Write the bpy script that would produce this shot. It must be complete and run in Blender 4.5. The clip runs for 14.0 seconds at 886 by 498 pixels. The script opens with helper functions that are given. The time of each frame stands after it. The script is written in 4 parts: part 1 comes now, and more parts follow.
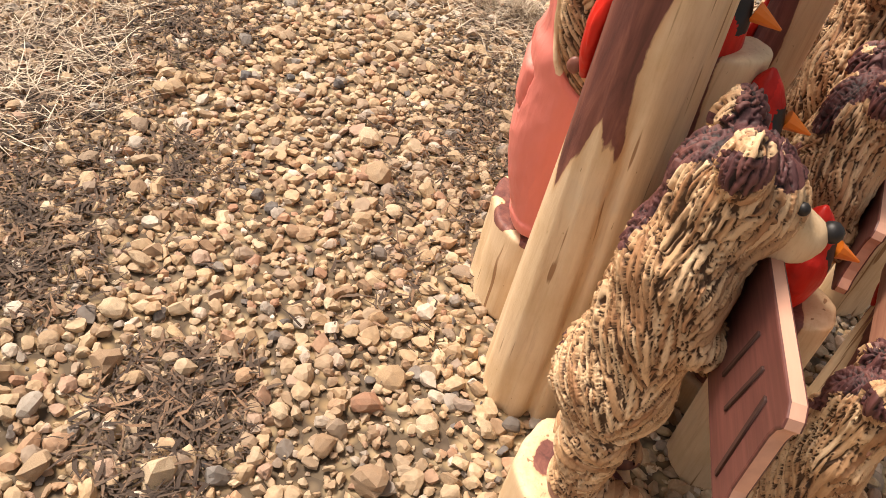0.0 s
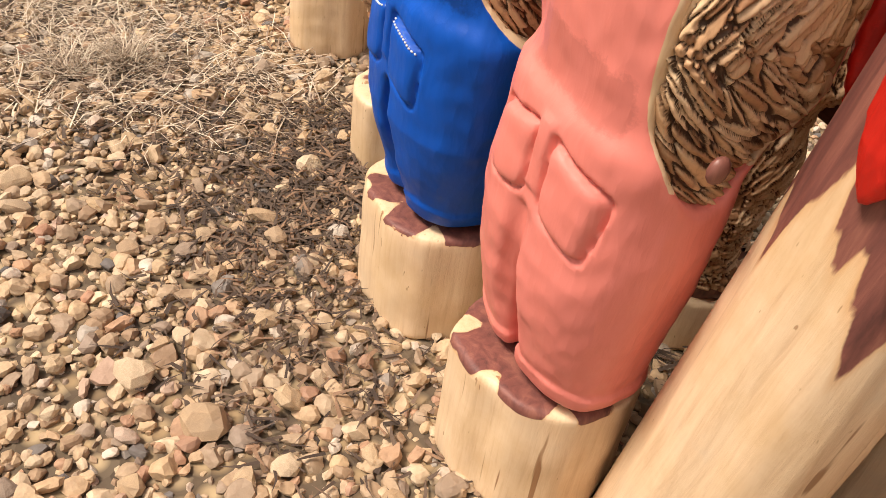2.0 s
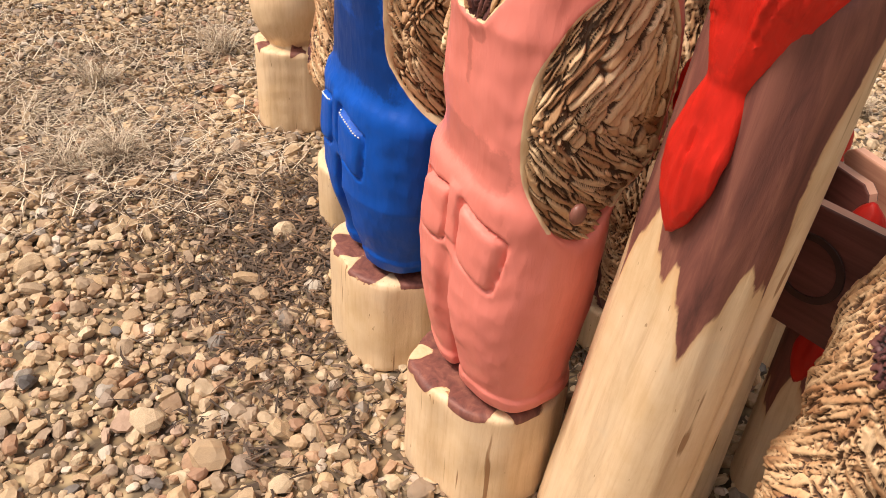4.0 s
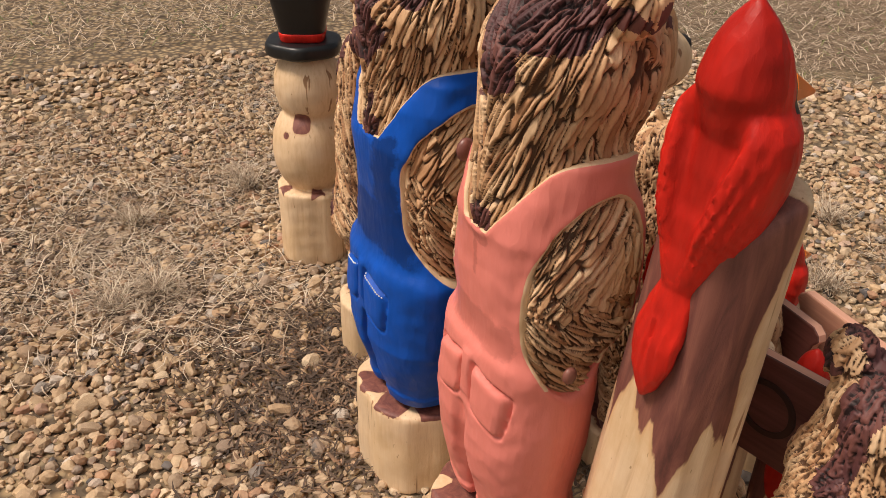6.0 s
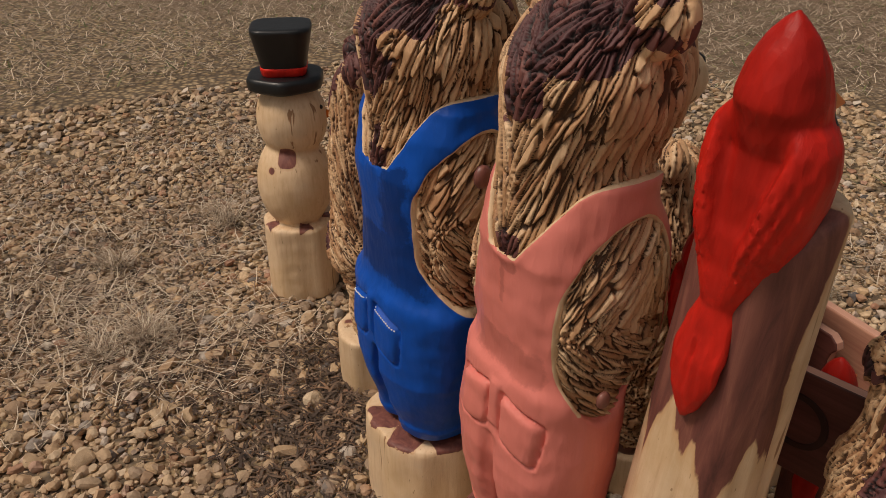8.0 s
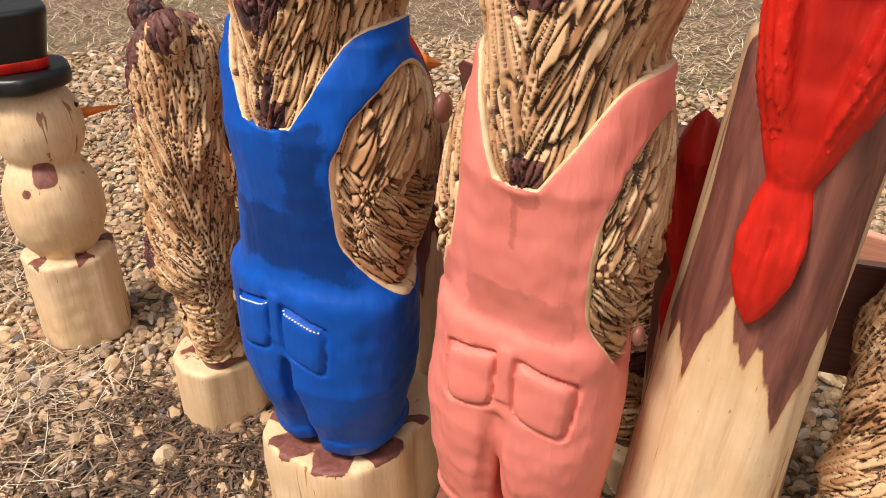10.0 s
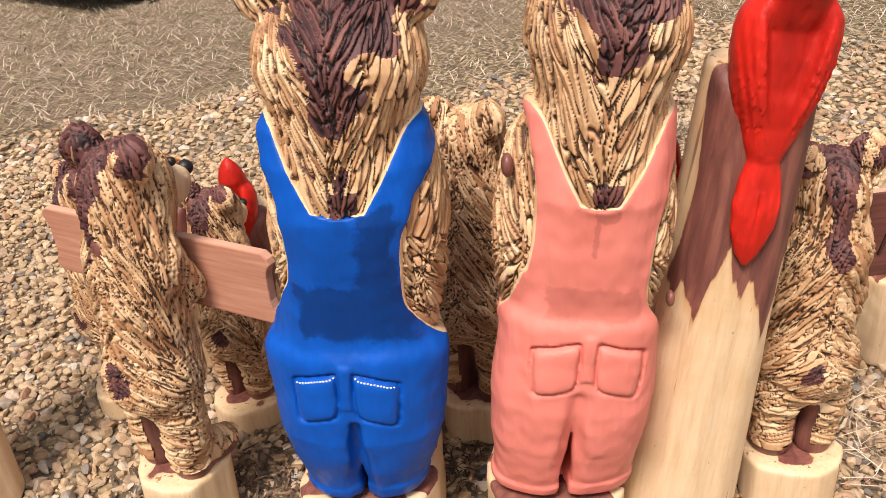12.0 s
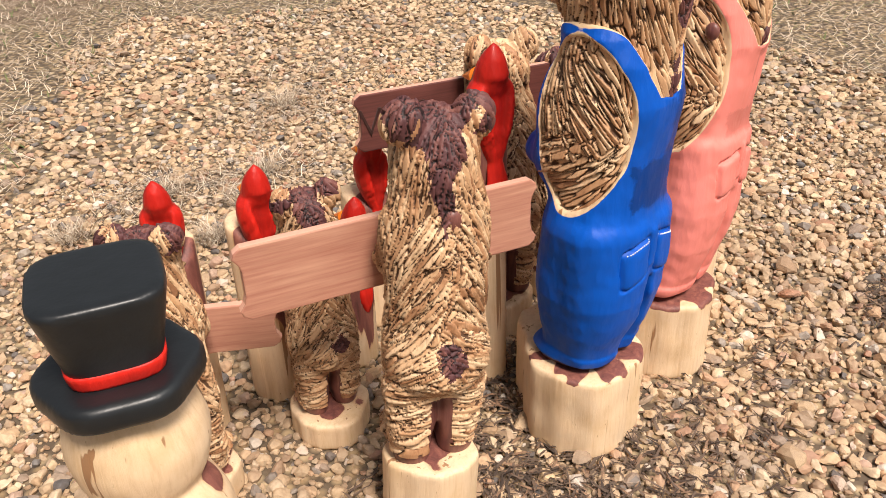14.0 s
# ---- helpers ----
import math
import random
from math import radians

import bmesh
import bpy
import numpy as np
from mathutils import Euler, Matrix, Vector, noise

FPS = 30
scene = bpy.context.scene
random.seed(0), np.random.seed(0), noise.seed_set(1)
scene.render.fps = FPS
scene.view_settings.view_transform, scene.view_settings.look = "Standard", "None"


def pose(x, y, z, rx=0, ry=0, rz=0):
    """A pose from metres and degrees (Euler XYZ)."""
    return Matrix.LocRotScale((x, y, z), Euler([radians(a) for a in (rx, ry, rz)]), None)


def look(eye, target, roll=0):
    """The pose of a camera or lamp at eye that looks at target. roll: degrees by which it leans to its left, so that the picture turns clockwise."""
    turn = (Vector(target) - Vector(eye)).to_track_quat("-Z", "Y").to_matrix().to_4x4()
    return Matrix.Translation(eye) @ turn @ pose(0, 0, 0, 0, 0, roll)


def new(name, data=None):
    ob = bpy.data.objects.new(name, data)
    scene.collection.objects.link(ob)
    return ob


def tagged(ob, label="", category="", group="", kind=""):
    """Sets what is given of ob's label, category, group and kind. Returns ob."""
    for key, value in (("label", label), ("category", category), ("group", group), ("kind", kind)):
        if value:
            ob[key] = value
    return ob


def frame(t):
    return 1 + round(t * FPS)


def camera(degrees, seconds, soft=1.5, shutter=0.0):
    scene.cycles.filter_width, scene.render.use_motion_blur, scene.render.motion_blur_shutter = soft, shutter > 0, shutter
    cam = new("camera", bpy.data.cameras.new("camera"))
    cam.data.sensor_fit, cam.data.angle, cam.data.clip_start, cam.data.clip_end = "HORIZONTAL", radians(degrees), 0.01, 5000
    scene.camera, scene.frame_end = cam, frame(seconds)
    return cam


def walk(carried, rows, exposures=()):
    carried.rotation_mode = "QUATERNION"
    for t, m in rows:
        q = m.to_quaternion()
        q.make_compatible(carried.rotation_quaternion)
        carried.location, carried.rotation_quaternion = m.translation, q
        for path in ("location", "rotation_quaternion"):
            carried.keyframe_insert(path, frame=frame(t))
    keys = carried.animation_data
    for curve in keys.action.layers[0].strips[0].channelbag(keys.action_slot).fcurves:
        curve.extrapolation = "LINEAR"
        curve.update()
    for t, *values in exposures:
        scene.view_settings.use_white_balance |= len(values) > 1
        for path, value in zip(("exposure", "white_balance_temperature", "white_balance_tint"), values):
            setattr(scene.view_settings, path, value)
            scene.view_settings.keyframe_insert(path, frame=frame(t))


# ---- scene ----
cam = camera(56.0, 14.0, soft=0.3)
PATH = [
    (0, (1.836, -0.008, 1.252), (0.335, -0.262, -0.046), 14.3),
    (0.5, (1.585, -0.307, 1.208), (0.062, -0.126, -0.077), 13.6),
    (1, (1.322, -0.506, 1.189), (-0.116, 0.035, -0.092), 12.9),
    (1.5, (1.107, -0.561, 1.124), (-0.285, 0.109, -0.145), 10.3),
    (2, (1.032, -0.628, 1.032), (-0.3, 0.176, -0.225), 8.8),
    (2.5, (1.038, -0.686, 1.027), (-0.272, 0.188, -0.206), 6.9),
    (2.7, (1.043, -0.69, 1.027), (-0.271, 0.189, -0.198), 6.4),
    (4.8, (1.354, -0.672, 1.325), (-0.086, 0.174, 0.224), 2.6),
    (5, (1.362, -0.681, 1.346), (-0.092, 0.17, 0.268), 2.1),
    (5.5, (1.365, -0.724, 1.399), (-0.111, 0.152, 0.371), 1.5),
    (6, (1.339, -0.757, 1.426), (-0.148, 0.129, 0.423), 1.4),
    (6.5, (1.314, -0.785, 1.448), (-0.179, 0.114, 0.467), 1.2),
    (7, (1.297, -0.797, 1.459), (-0.201, 0.114, 0.496), 0.8),
    (7.5, (1.289, -0.804, 1.46), (-0.21, 0.119, 0.51), 0.3),
    (8, (1.273, -0.821, 1.422), (-0.193, 0.154, 0.472), -0.4),
    (8.5, (1.216, -0.824, 1.346), (-0.186, 0.227, 0.382), -1.6),
    (9, (1.099, -0.81, 1.282), (-0.197, 0.352, 0.297), -2.8),
    (9.2, (1.035, -0.8, 1.26), (-0.202, 0.418, 0.268), -3.0),
    (11.3, (0.642, -1.275, 1.264), (0.163, 0.449, 0.372), -2.7),
    (11.5, (0.588, -1.257, 1.294), (0.156, 0.473, 0.389), -3.9),
    (12, (0.319, -1.304, 1.408), (0.165, 0.451, 0.463), -4.6),
    (12.5, (-0.079, -1.488, 1.371), (0.124, 0.284, 0.465), -4.0),
    (13, (-0.544, -1.538, 1.36), (0.037, 0.159, 0.476), -3.7),
    (13.5, (-1.022, -1.207, 1.403), (-0.04, 0.257, 0.458), -2.7),
    (14, (-1.412, -0.839, 1.422), (-0.109, 0.302, 0.422), -2.1),
]
walk(cam, [(t, look(eye, target, roll)) for t, eye, target, roll in PATH],
     [(0, 0.83, 6950, 11), (1.0, 0.68, 6900, 11), (1.5, 0.66, 6900, 11), (2.7, 0.58, 6850, 11), (4.8, 0.58, 6950, 12), (5.5, 0.4, 7000, 13), (6.5, -0.18, 7000, 13), (7.5, -0.6, 7050, 13), (8.5, -0.38, 7050, 13), (9.2, 0.15, 7000, 12), (11.3, 0.6, 6650, 11), (12.5, 0.64, 6500, 10), (14, 0.7, 6450, 10)])

# ---- light ----
world = bpy.data.worlds.new("overcast_sky")
scene.world = world
world.use_nodes = True
wn = world.node_tree
sky = wn.nodes.new("ShaderNodeTexSky")
sky.sky_type, sky.sun_disc = "NISHITA", False
sky.sun_elevation, sky.sun_rotation = radians(58.6), radians(159)
sky.air_density, sky.dust_density = 1.0, 4.0
desat = wn.nodes.new("ShaderNodeHueSaturation")
desat.inputs["Saturation"].default_value = 0.25
wn.links.new(sky.outputs[0], desat.inputs["Color"])
wn.links.new(desat.outputs[0], wn.nodes["Background"].inputs[0])
wn.nodes["Background"].inputs[1].default_value = 0.058

sun = new("sun", bpy.data.lights.new("sun", "SUN"))
sun.data.energy, sun.data.angle, sun.data.color = 3.4, radians(16), (1.0, 0.885, 0.785)
sun.matrix_world = look((-0.9, -2.4, 4.2), (0, 0, 0))


# ---- materials ----
def shader(name):
    m = bpy.data.materials.new(name)
    m.use_nodes = True
    return m, m.node_tree, m.node_tree.nodes["Principled BSDF"]


def node(tree, kind, **inputs):
    n = tree.nodes.new(kind)
    for key, value in inputs.items():
        n.inputs[key.replace("_", " ")].default_value = value
    return n


def coords(tree, scale=(1, 1, 1), space="Object"):
    c, m = tree.nodes.new("ShaderNodeTexCoord"), tree.nodes.new("ShaderNodeMapping")
    m.inputs["Scale"].default_value = scale
    tree.links.new(c.outputs[space], m.inputs[0])
    return m.outputs[0]


def noise_tex(tree, vec, scale, detail=4, rough=0.55, distortion=0.0):
    n = node(tree, "ShaderNodeTexNoise", Scale=scale, Detail=detail, Roughness=rough, Distortion=distortion)
    tree.links.new(vec, n.inputs["Vector"])
    return n.outputs["Fac"]


def ramp(tree, fac, stops):
    r = tree.nodes.new("ShaderNodeValToRGB")
    while len(r.color_ramp.elements) < len(stops):
        r.color_ramp.elements.new(0.5)
    for e, (p, c) in zip(r.color_ramp.elements, stops):
        e.position, e.color = p, (*c, 1)
    tree.links.new(fac, r.inputs[0])
    return r.outputs[0]


def mix(tree, fac, a, b, mode="MIX"):
    n = tree.nodes.new("ShaderNodeMix")
    n.data_type, n.blend_type = "RGBA", mode
    for slot, v in ((0, fac), (6, a), (7, b)):
        if isinstance(v, (int, float)):
            n.inputs[slot].default_value = v
        elif isinstance(v, tuple):
            n.inputs[slot].default_value = (*v, 1)
        else:
            tree.links.new(v, n.inputs[slot])
    return n.outputs[2]


def bump(tree, bsdf, height, strength, distance):
    b = node(tree, "ShaderNodeBump", Strength=strength, Distance=distance)
    tree.links.new(height, b.inputs["Height"])
    tree.links.new(b.outputs[0], bsdf.inputs["Normal"])


def island(tree):
    return tree.nodes.new("ShaderNodeNewGeometry").outputs["Random Per Island"]


def object_random(tree):
    return tree.nodes.new("ShaderNodeObjectInfo").outputs["Random"]


def plain(name, colour, rough=0.5, vary=0.25, scale=30.0, bumpiness=0.15, dist=0.002, stretch=(1, 1, 1), coat=0.0):
    m, t, b = shader(name)
    v = coords(t, stretch)
    n1, n2 = noise_tex(t, v, scale), noise_tex(t, v, scale / 7)
    dark = tuple(c * (1 - vary) for c in colour)
    light = tuple(min(1, c * (1 + vary * 0.6)) for c in colour)
    c = mix(t, 0.5, ramp(t, n1, [(0.3, dark), (0.7, light)]), ramp(t, n2, [(0.3, dark), (0.7, light)]))
    t.links.new(c, b.inputs["Base Color"])
    b.inputs["Roughness"].default_value = rough
    b.inputs["Coat Weight"].default_value = coat
    bump(t, b, n1, bumpiness, dist)
    return m


def spread(tree, name, noise_out, wide=0.25, edge=0.04):
    """A vertex mark of the carving, its border frayed by a noise."""
    a = tree.nodes.new("ShaderNodeAttribute")
    a.attribute_name = name
    m = tree.nodes.new("ShaderNodeMath")
    m.operation, m.inputs[1].default_value = "MULTIPLY_ADD", wide
    tree.links.new(noise_out, m.inputs[0])
    tree.links.new(a.outputs["Fac"], m.inputs[2])
    mid = 0.5 + wide * 0.5
    return ramp(tree, m.outputs[0], [(mid - edge, (0, 0, 0)), (mid + edge, (1, 1, 1))])


def sap_colour(t):
    long_v, v = coords(t, (1, 1, 0.07)), coords(t)
    grain = noise_tex(t, long_v, 90, 6, 0.7, 0.4)
    broad = noise_tex(t, v, 8, 5, 0.6)
    streak = noise_tex(t, coords(t, (1, 1, 0.05)), 48, 2, 0.5, 0.2)
    speck = noise_tex(t, coords(t, (1, 1, 0.3)), 130, 2, 0.5)
    c = ramp(t, grain, [(0.25, (0.61, 0.41, 0.245)), (0.48, (0.75, 0.55, 0.35)), (0.8, (0.82, 0.64, 0.435))])
    c = mix(t, ramp(t, broad, [(0.45, (0, 0, 0)), (0.72, (0.6, 0.6, 0.6))]), c, (0.60, 0.39, 0.18))
    c = mix(t, ramp(t, broad, [(0.28, (0.5, 0.5, 0.5)), (0.42, (0, 0, 0))]), c, (0.66, 0.52, 0.37))
    c = mix(t, ramp(t, streak, [(0.665, (0, 0, 0)), (0.69, (0.85, 0.85, 0.85))]), c, (0.27, 0.12, 0.045))
    c = mix(t, ramp(t, speck, [(0.72, (0, 0, 0)), (0.76, (0.7, 0.7, 0.7))]), c, (0.30, 0.15, 0.06))
    return c, grain


def peeled_wood_mat():
    """Cream sapwood, turning to purple heartwood where the carving is marked."""
    m, t, b = shader("peeled_cedar")
    c, grain = sap_colour(t)
    v = coords(t, (1, 1, 0.13))
    g2 = noise_tex(t, v, 42, 6, 0.65, 0.8)
    h = ramp(t, g2, [(0.25, (0.075, 0.026, 0.024)), (0.5, (0.19, 0.066, 0.052)), (0.78, (0.34, 0.135, 0.095))])
    fray = noise_tex(t, coords(t, (1, 1, 0.3)), 38, 4, 0.6, 0.5)
    rusty = ramp(t, noise_tex(t, coords(t), 14, 3), [(0.4, (0.62, 0.36, 0.15)), (0.7, (0.55, 0.25, 0.10))])
    a = t.nodes.new("ShaderNodeAttribute")
    a.attribute_name = "mark"
    c = mix(t, ramp(t, a.outputs["Fac"], [(0.25, (0, 0, 0)), (0.55, (0.55, 0.55, 0.55))]), c, rusty)
    c = mix(t, spread(t, "mark", fray, 0.55), c, h)
    t.links.new(c, b.inputs["Base Color"])
    b.inputs["Roughness"].default_value = 0.58
    bump(t, b, grain, 0.4, 0.003)
    return m


def heartwood_mat():
    m, t, b = shader("purple_heartwood")
    v = coords(t, (1, 1, 0.15))
    grain = noise_tex(t, v, 45, 6, 0.65, 0.8)
    c = ramp(t, grain, [(0.25, (0.07, 0.025, 0.025)), (0.5, (0.17, 0.062, 0.05)), (0.78, (0.30, 0.12, 0.085))])
    t.links.new(c, b.inputs["Base Color"])
    b.inputs["Roughness"].default_value = 0.42
    bump(t, b, grain, 0.3, 0.002)
    return m


def cedar_board_mat(name, stops):
    m, t, b = shader(name)
    v = coords(t, (0.09, 1, 1))
    grain = noise_tex(t, v, 26, 5, 0.6, 1.2)
    fine = noise_tex(t, coords(t, (0.05, 1, 1)), 150, 3)
    knots = node(t, "ShaderNodeTexVoronoi", Scale=4.0)
    t.links.new(coords(t, (1.0, 0.1, 1.6)), knots.inputs["Vector"])
    c = ramp(t, grain, stops)
    c = mix(t, 0.4, c, ramp(t, fine, [(0.3, stops[0][1]), (0.7, stops[-1][1])]))
    c = mix(t, ramp(t, knots.outputs["Distance"], [(0.035, (0.9, 0.9, 0.9)), (0.07, (0, 0, 0))]), c, (0.12, 0.035, 0.025))
    t.links.new(c, b.inputs["Base Color"])
    b.inputs["Roughness"].default_value = 0.5
    bump(t, b, grain, 0.2, 0.002)
    return m


def fur_mat(name, stops, rough=0.62, each=0.40, carved=False):
    """Carved locks: tone by lock and by patch, burnt where the carving is marked as groove."""
    m, t, b = shader(name)
    v = coords(t, (1, 1, 0.3))
    fine = noise_tex(t, v, 170, 4, 0.65)
    patch = noise_tex(t, coords(t), 13, 4)
    add = t.nodes.new("ShaderNodeMath")
    add.operation = "MULTIPLY_ADD"
    add.inputs[1].default_value = each
    if carved:
        lock = t.nodes.new("ShaderNodeAttribute")
        lock.attribute_name = "bare"
    t.links.new(lock.outputs["Fac"] if carved else island(t), add.inputs[0])
    half = t.nodes.new("ShaderNodeMath")
    half.operation, half.inputs[1].default_value = "MULTIPLY_ADD", 0.75
    half.inputs[2].default_value = -0.02
    t.links.new(patch, half.inputs[0])
    t.links.new(half.outputs[0], add.inputs[2])
    c = ramp(t, add.outputs[0], stops)
    c = mix(t, ramp(t, fine, [(0.5, (0, 0, 0)), (0.75, (0.5, 0.5, 0.5))]), c, stops[0][1])
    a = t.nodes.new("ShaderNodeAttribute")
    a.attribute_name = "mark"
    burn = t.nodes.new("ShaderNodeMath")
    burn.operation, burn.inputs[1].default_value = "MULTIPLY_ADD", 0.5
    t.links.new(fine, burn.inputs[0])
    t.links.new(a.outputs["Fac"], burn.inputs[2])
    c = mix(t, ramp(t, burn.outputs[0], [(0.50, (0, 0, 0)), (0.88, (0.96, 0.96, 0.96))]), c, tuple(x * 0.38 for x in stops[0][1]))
    t.links.new(c, b.inputs["Base Color"])
    b.inputs["Roughness"].default_value = rough
    bump(t, b, fine, 0.45, 0.002)
    return m


def paint_mat(name, colour, thin, rough, coat=0.0, amount=0.45, wear_shade=0.8, gouge=0.35):
    """Brushed paint on carved wood: darker where marked, as thin paint or as painted shade in the cardinals' back
    groove; bare wood along the carved rims.
    """
    m, t, b = shader(name)
    v, lv = coords(t), coords(t, (1, 1, 0.18))
    patch, grain, brush = noise_tex(t, v, 12, 5, 0.6), noise_tex(t, lv, 60, 4, 0.6, 0.5), noise_tex(t, lv, 22, 4, 0.6)
    c = mix(t, ramp(t, brush, [(0.35, (0, 0, 0)), (0.7, (amount,) * 3)]), colour, thin)
    c = mix(t, ramp(t, patch, [(0.60, (0, 0, 0)), (0.72, (amount,) * 3)]), c, thin)
    # marked paint darkens: thin patches on overalls, painted shade on the cardinals' backs
    worn = mix(t, wear_shade, (0.0, 0.0, 0.0), spread(t, "mark", noise_tex(t, v, 22, 6, 0.75), 1.0, 0.16))
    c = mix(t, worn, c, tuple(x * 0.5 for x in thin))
    sap, sgrain = sap_colour(t)
    c = mix(t, spread(t, "bare", noise_tex(t, v, 60, 3), 0.25), c, sap)
    t.links.new(c, b.inputs["Base Color"])
    t.links.new(ramp(t, patch, [(0.3, (rough,) * 3), (0.75, (rough + 0.16,) * 3)]), b.inputs["Roughness"])
    b.inputs["Coat Weight"].default_value = coat
    b.inputs["Specular IOR Level"].default_value = 0.22
    dent = node(t, "ShaderNodeTexVoronoi", Scale=70.0)
    t.links.new(coords(t, (1, 1, 0.35)), dent.inputs["Vector"])
    bump(t, b, mix(t, 0.5, grain, dent.outputs["Distance"]), gouge, 0.004)
    return m


def stone_mat(name, random_out):
    m, t, b = shader(name)
    v = coords(t)
    r = random_out(t)
    c = ramp(t, r, [(0.0, (0.53, 0.37, 0.225)), (0.14, (0.70, 0.545, 0.36)), (0.28, (0.36, 0.235, 0.145)), (0.42, (0.80, 0.665, 0.48)),
                    (0.56, (0.60, 0.44, 0.275)), (0.64, (0.33, 0.265, 0.22)), (0.76, (0.72, 0.54, 0.335)), (0.86, (0.47, 0.26, 0.17)),
                    (0.92, (0.86, 0.79, 0.69)), (0.985, (0.14, 0.135, 0.14))])
    n = noise_tex(t, v, 45, 6, 0.65)
    big = noise_tex(t, v, 1.4, 3)
    c = mix(t, 0.8, c, ramp(t, n, [(0.3, (0.50, 0.42, 0.35)), (0.68, (1.0, 0.95, 0.90))]), "MULTIPLY")
    c = mix(t, ramp(t, big, [(0.42, (0, 0, 0)), (0.7, (0.45, 0.45, 0.45))]), c, (0.27, 0.20, 0.14))
    t.links.new(c, b.inputs["Base Color"])
    b.inputs["Roughness"].default_value = 0.72
    bump(t, b, n, 0.5, 0.004)
    return m


def ground_mat():
    m, t, b = shader("gravel_and_soil")
    v = coords(t)
    vor = node(t, "ShaderNodeTexVoronoi", Scale=28.0, Randomness=1.0)
    t.links.new(v, vor.inputs["Vector"])
    c = ramp(t, vor.outputs["Color"], [(0.0, (0.20, 0.13, 0.07)), (0.4, (0.34, 0.24, 0.13)), (0.7, (0.45, 0.34, 0.20)), (1.0, (0.16, 0.11, 0.08))])
    c = mix(t, ramp(t, vor.outputs["Distance"], [(0.25, (0, 0, 0)), (0.6, (0.85, 0.85, 0.85))]), c, (0.07, 0.05, 0.035))
    # lawn beyond the gravel
    sep = t.nodes.new("ShaderNodeSeparateXYZ")
    t.links.new(v, sep.inputs[0])
    wob = noise_tex(t, v, 0.8, 4)
    far = t.nodes.new("ShaderNodeMath")
    far.operation, far.inputs[1].default_value = "MULTIPLY_ADD", -0.6
    t.links.new(sep.outputs[0], far.inputs[0])
    t.links.new(sep.outputs[1], far.inputs[2])
    plus = t.nodes.new("ShaderNodeMath")
    plus.operation, plus.inputs[1].default_value = "MULTIPLY_ADD", 2.4
    t.links.new(wob, plus.inputs[0])
    t.links.new(far.outputs[0], plus.inputs[2])
    scale = t.nodes.new("ShaderNodeMath")
    scale.operation, scale.inputs[1].default_value = "MULTIPLY", 0.1
    t.links.new(plus.outputs[0], scale.inputs[0])
    g = noise_tex(t, coords(t, (1, 1, 1)), 60, 6, 0.7)
    green = noise_tex(t, v, 1.1, 4)
    lawn = ramp(t, g, [(0.3, (0.10, 0.068, 0.044)), (0.55, (0.25, 0.18, 0.12)), (0.8, (0.44, 0.34, 0.235))])
    lawn = mix(t, 0.75, lawn, ramp(t, noise_tex(t, v, 9, 6, 0.7), [(0.36, (0.42, 0.38, 0.33)), (0.62, (1.0, 1.0, 1.0))]), "MULTIPLY")
    lawn = mix(t, ramp(t, green, [(0.55, (0, 0, 0)), (0.75, (0.5, 0.5, 0.5))]), lawn, (0.15, 0.15, 0.07))
    c = mix(t, ramp(t, scale.outputs[0], [(0.50, (0, 0, 0)), (0.60, (1, 1, 1))]), c, lawn)
    t.links.new(c, b.inputs["Base Color"])
    b.inputs["Roughness"].default_value = 0.9
    bump(t, b, vor.outputs["Distance"], 0.6, 0.02)
    return m


SAP, HEART = peeled_wood_mat(), heartwood_mat()
FUR = fur_mat("carved_fur_tan", [(0.18, (0.19, 0.080, 0.034)), (0.38, (0.41, 0.21, 0.10)), (0.60, (0.60, 0.37, 0.20)), (0.92, (0.80, 0.58, 0.36))], each=0.52, carved=True)
FUR_HEART = fur_mat("carved_fur_heartwood", [(0.15, (0.035, 0.014, 0.016)), (0.5, (0.10, 0.034, 0.035)), (0.8, (0.20, 0.075, 0.06)), (0.97, (0.42, 0.25, 0.13))], carved=True)
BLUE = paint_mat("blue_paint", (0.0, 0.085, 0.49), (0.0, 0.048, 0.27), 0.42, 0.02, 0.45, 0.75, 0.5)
PINK = paint_mat("pink_paint", (0.79, 0.245, 0.205), (0.66, 0.185, 0.14), 0.42, 0.06, 0.4, 0.4, 0.5)
RED = paint_mat("red_paint", (0.70, 0.024, 0.014), (0.30, 0.010, 0.007), 0.40, 0.08, 0.75, 0.36, 0.8)
BLACK = plain("black_paint", (0.010, 0.012, 0.014), 0.38, 0.4, 25, 0.3, 0.004)
MASK = plain("black_mask_paint", (0.012, 0.010, 0.010), 0.5, 0.3)
ORANGE = plain("orange_paint", (0.80, 0.20, 0.02), 0.4, 0.2)
WHITE = plain("white_thread", (0.80, 0.80, 0.78), 0.6, 0.05)
SCORCH_DARK = plain("burnt_letter", (0.045, 0.016, 0.012), 0.6, 0.4)
CEDAR_PALE = cedar_board_mat("pale_cedar", [(0.25, (0.34, 0.135, 0.09)), (0.5, (0.47, 0.21, 0.145)), (0.75, (0.62, 0.36, 0.24))])
CEDAR_DARK = cedar_board_mat("dark_cedar", [(0.25, (0.062, 0.018, 0.016)), (0.5, (0.125, 0.040, 0.032)), (0.75, (0.21, 0.074, 0.060))])
CEDAR_EDGE = plain("sawn_cedar_edge", (0.66, 0.36, 0.26), 0.55, 0.25, 40, 0.2, 0.002, (0.15, 1, 1))
STONE_ONE, STONE_MANY = stone_mat("river_stone", object_random), stone_mat("river_gravel", island)
GROUND = ground_mat()
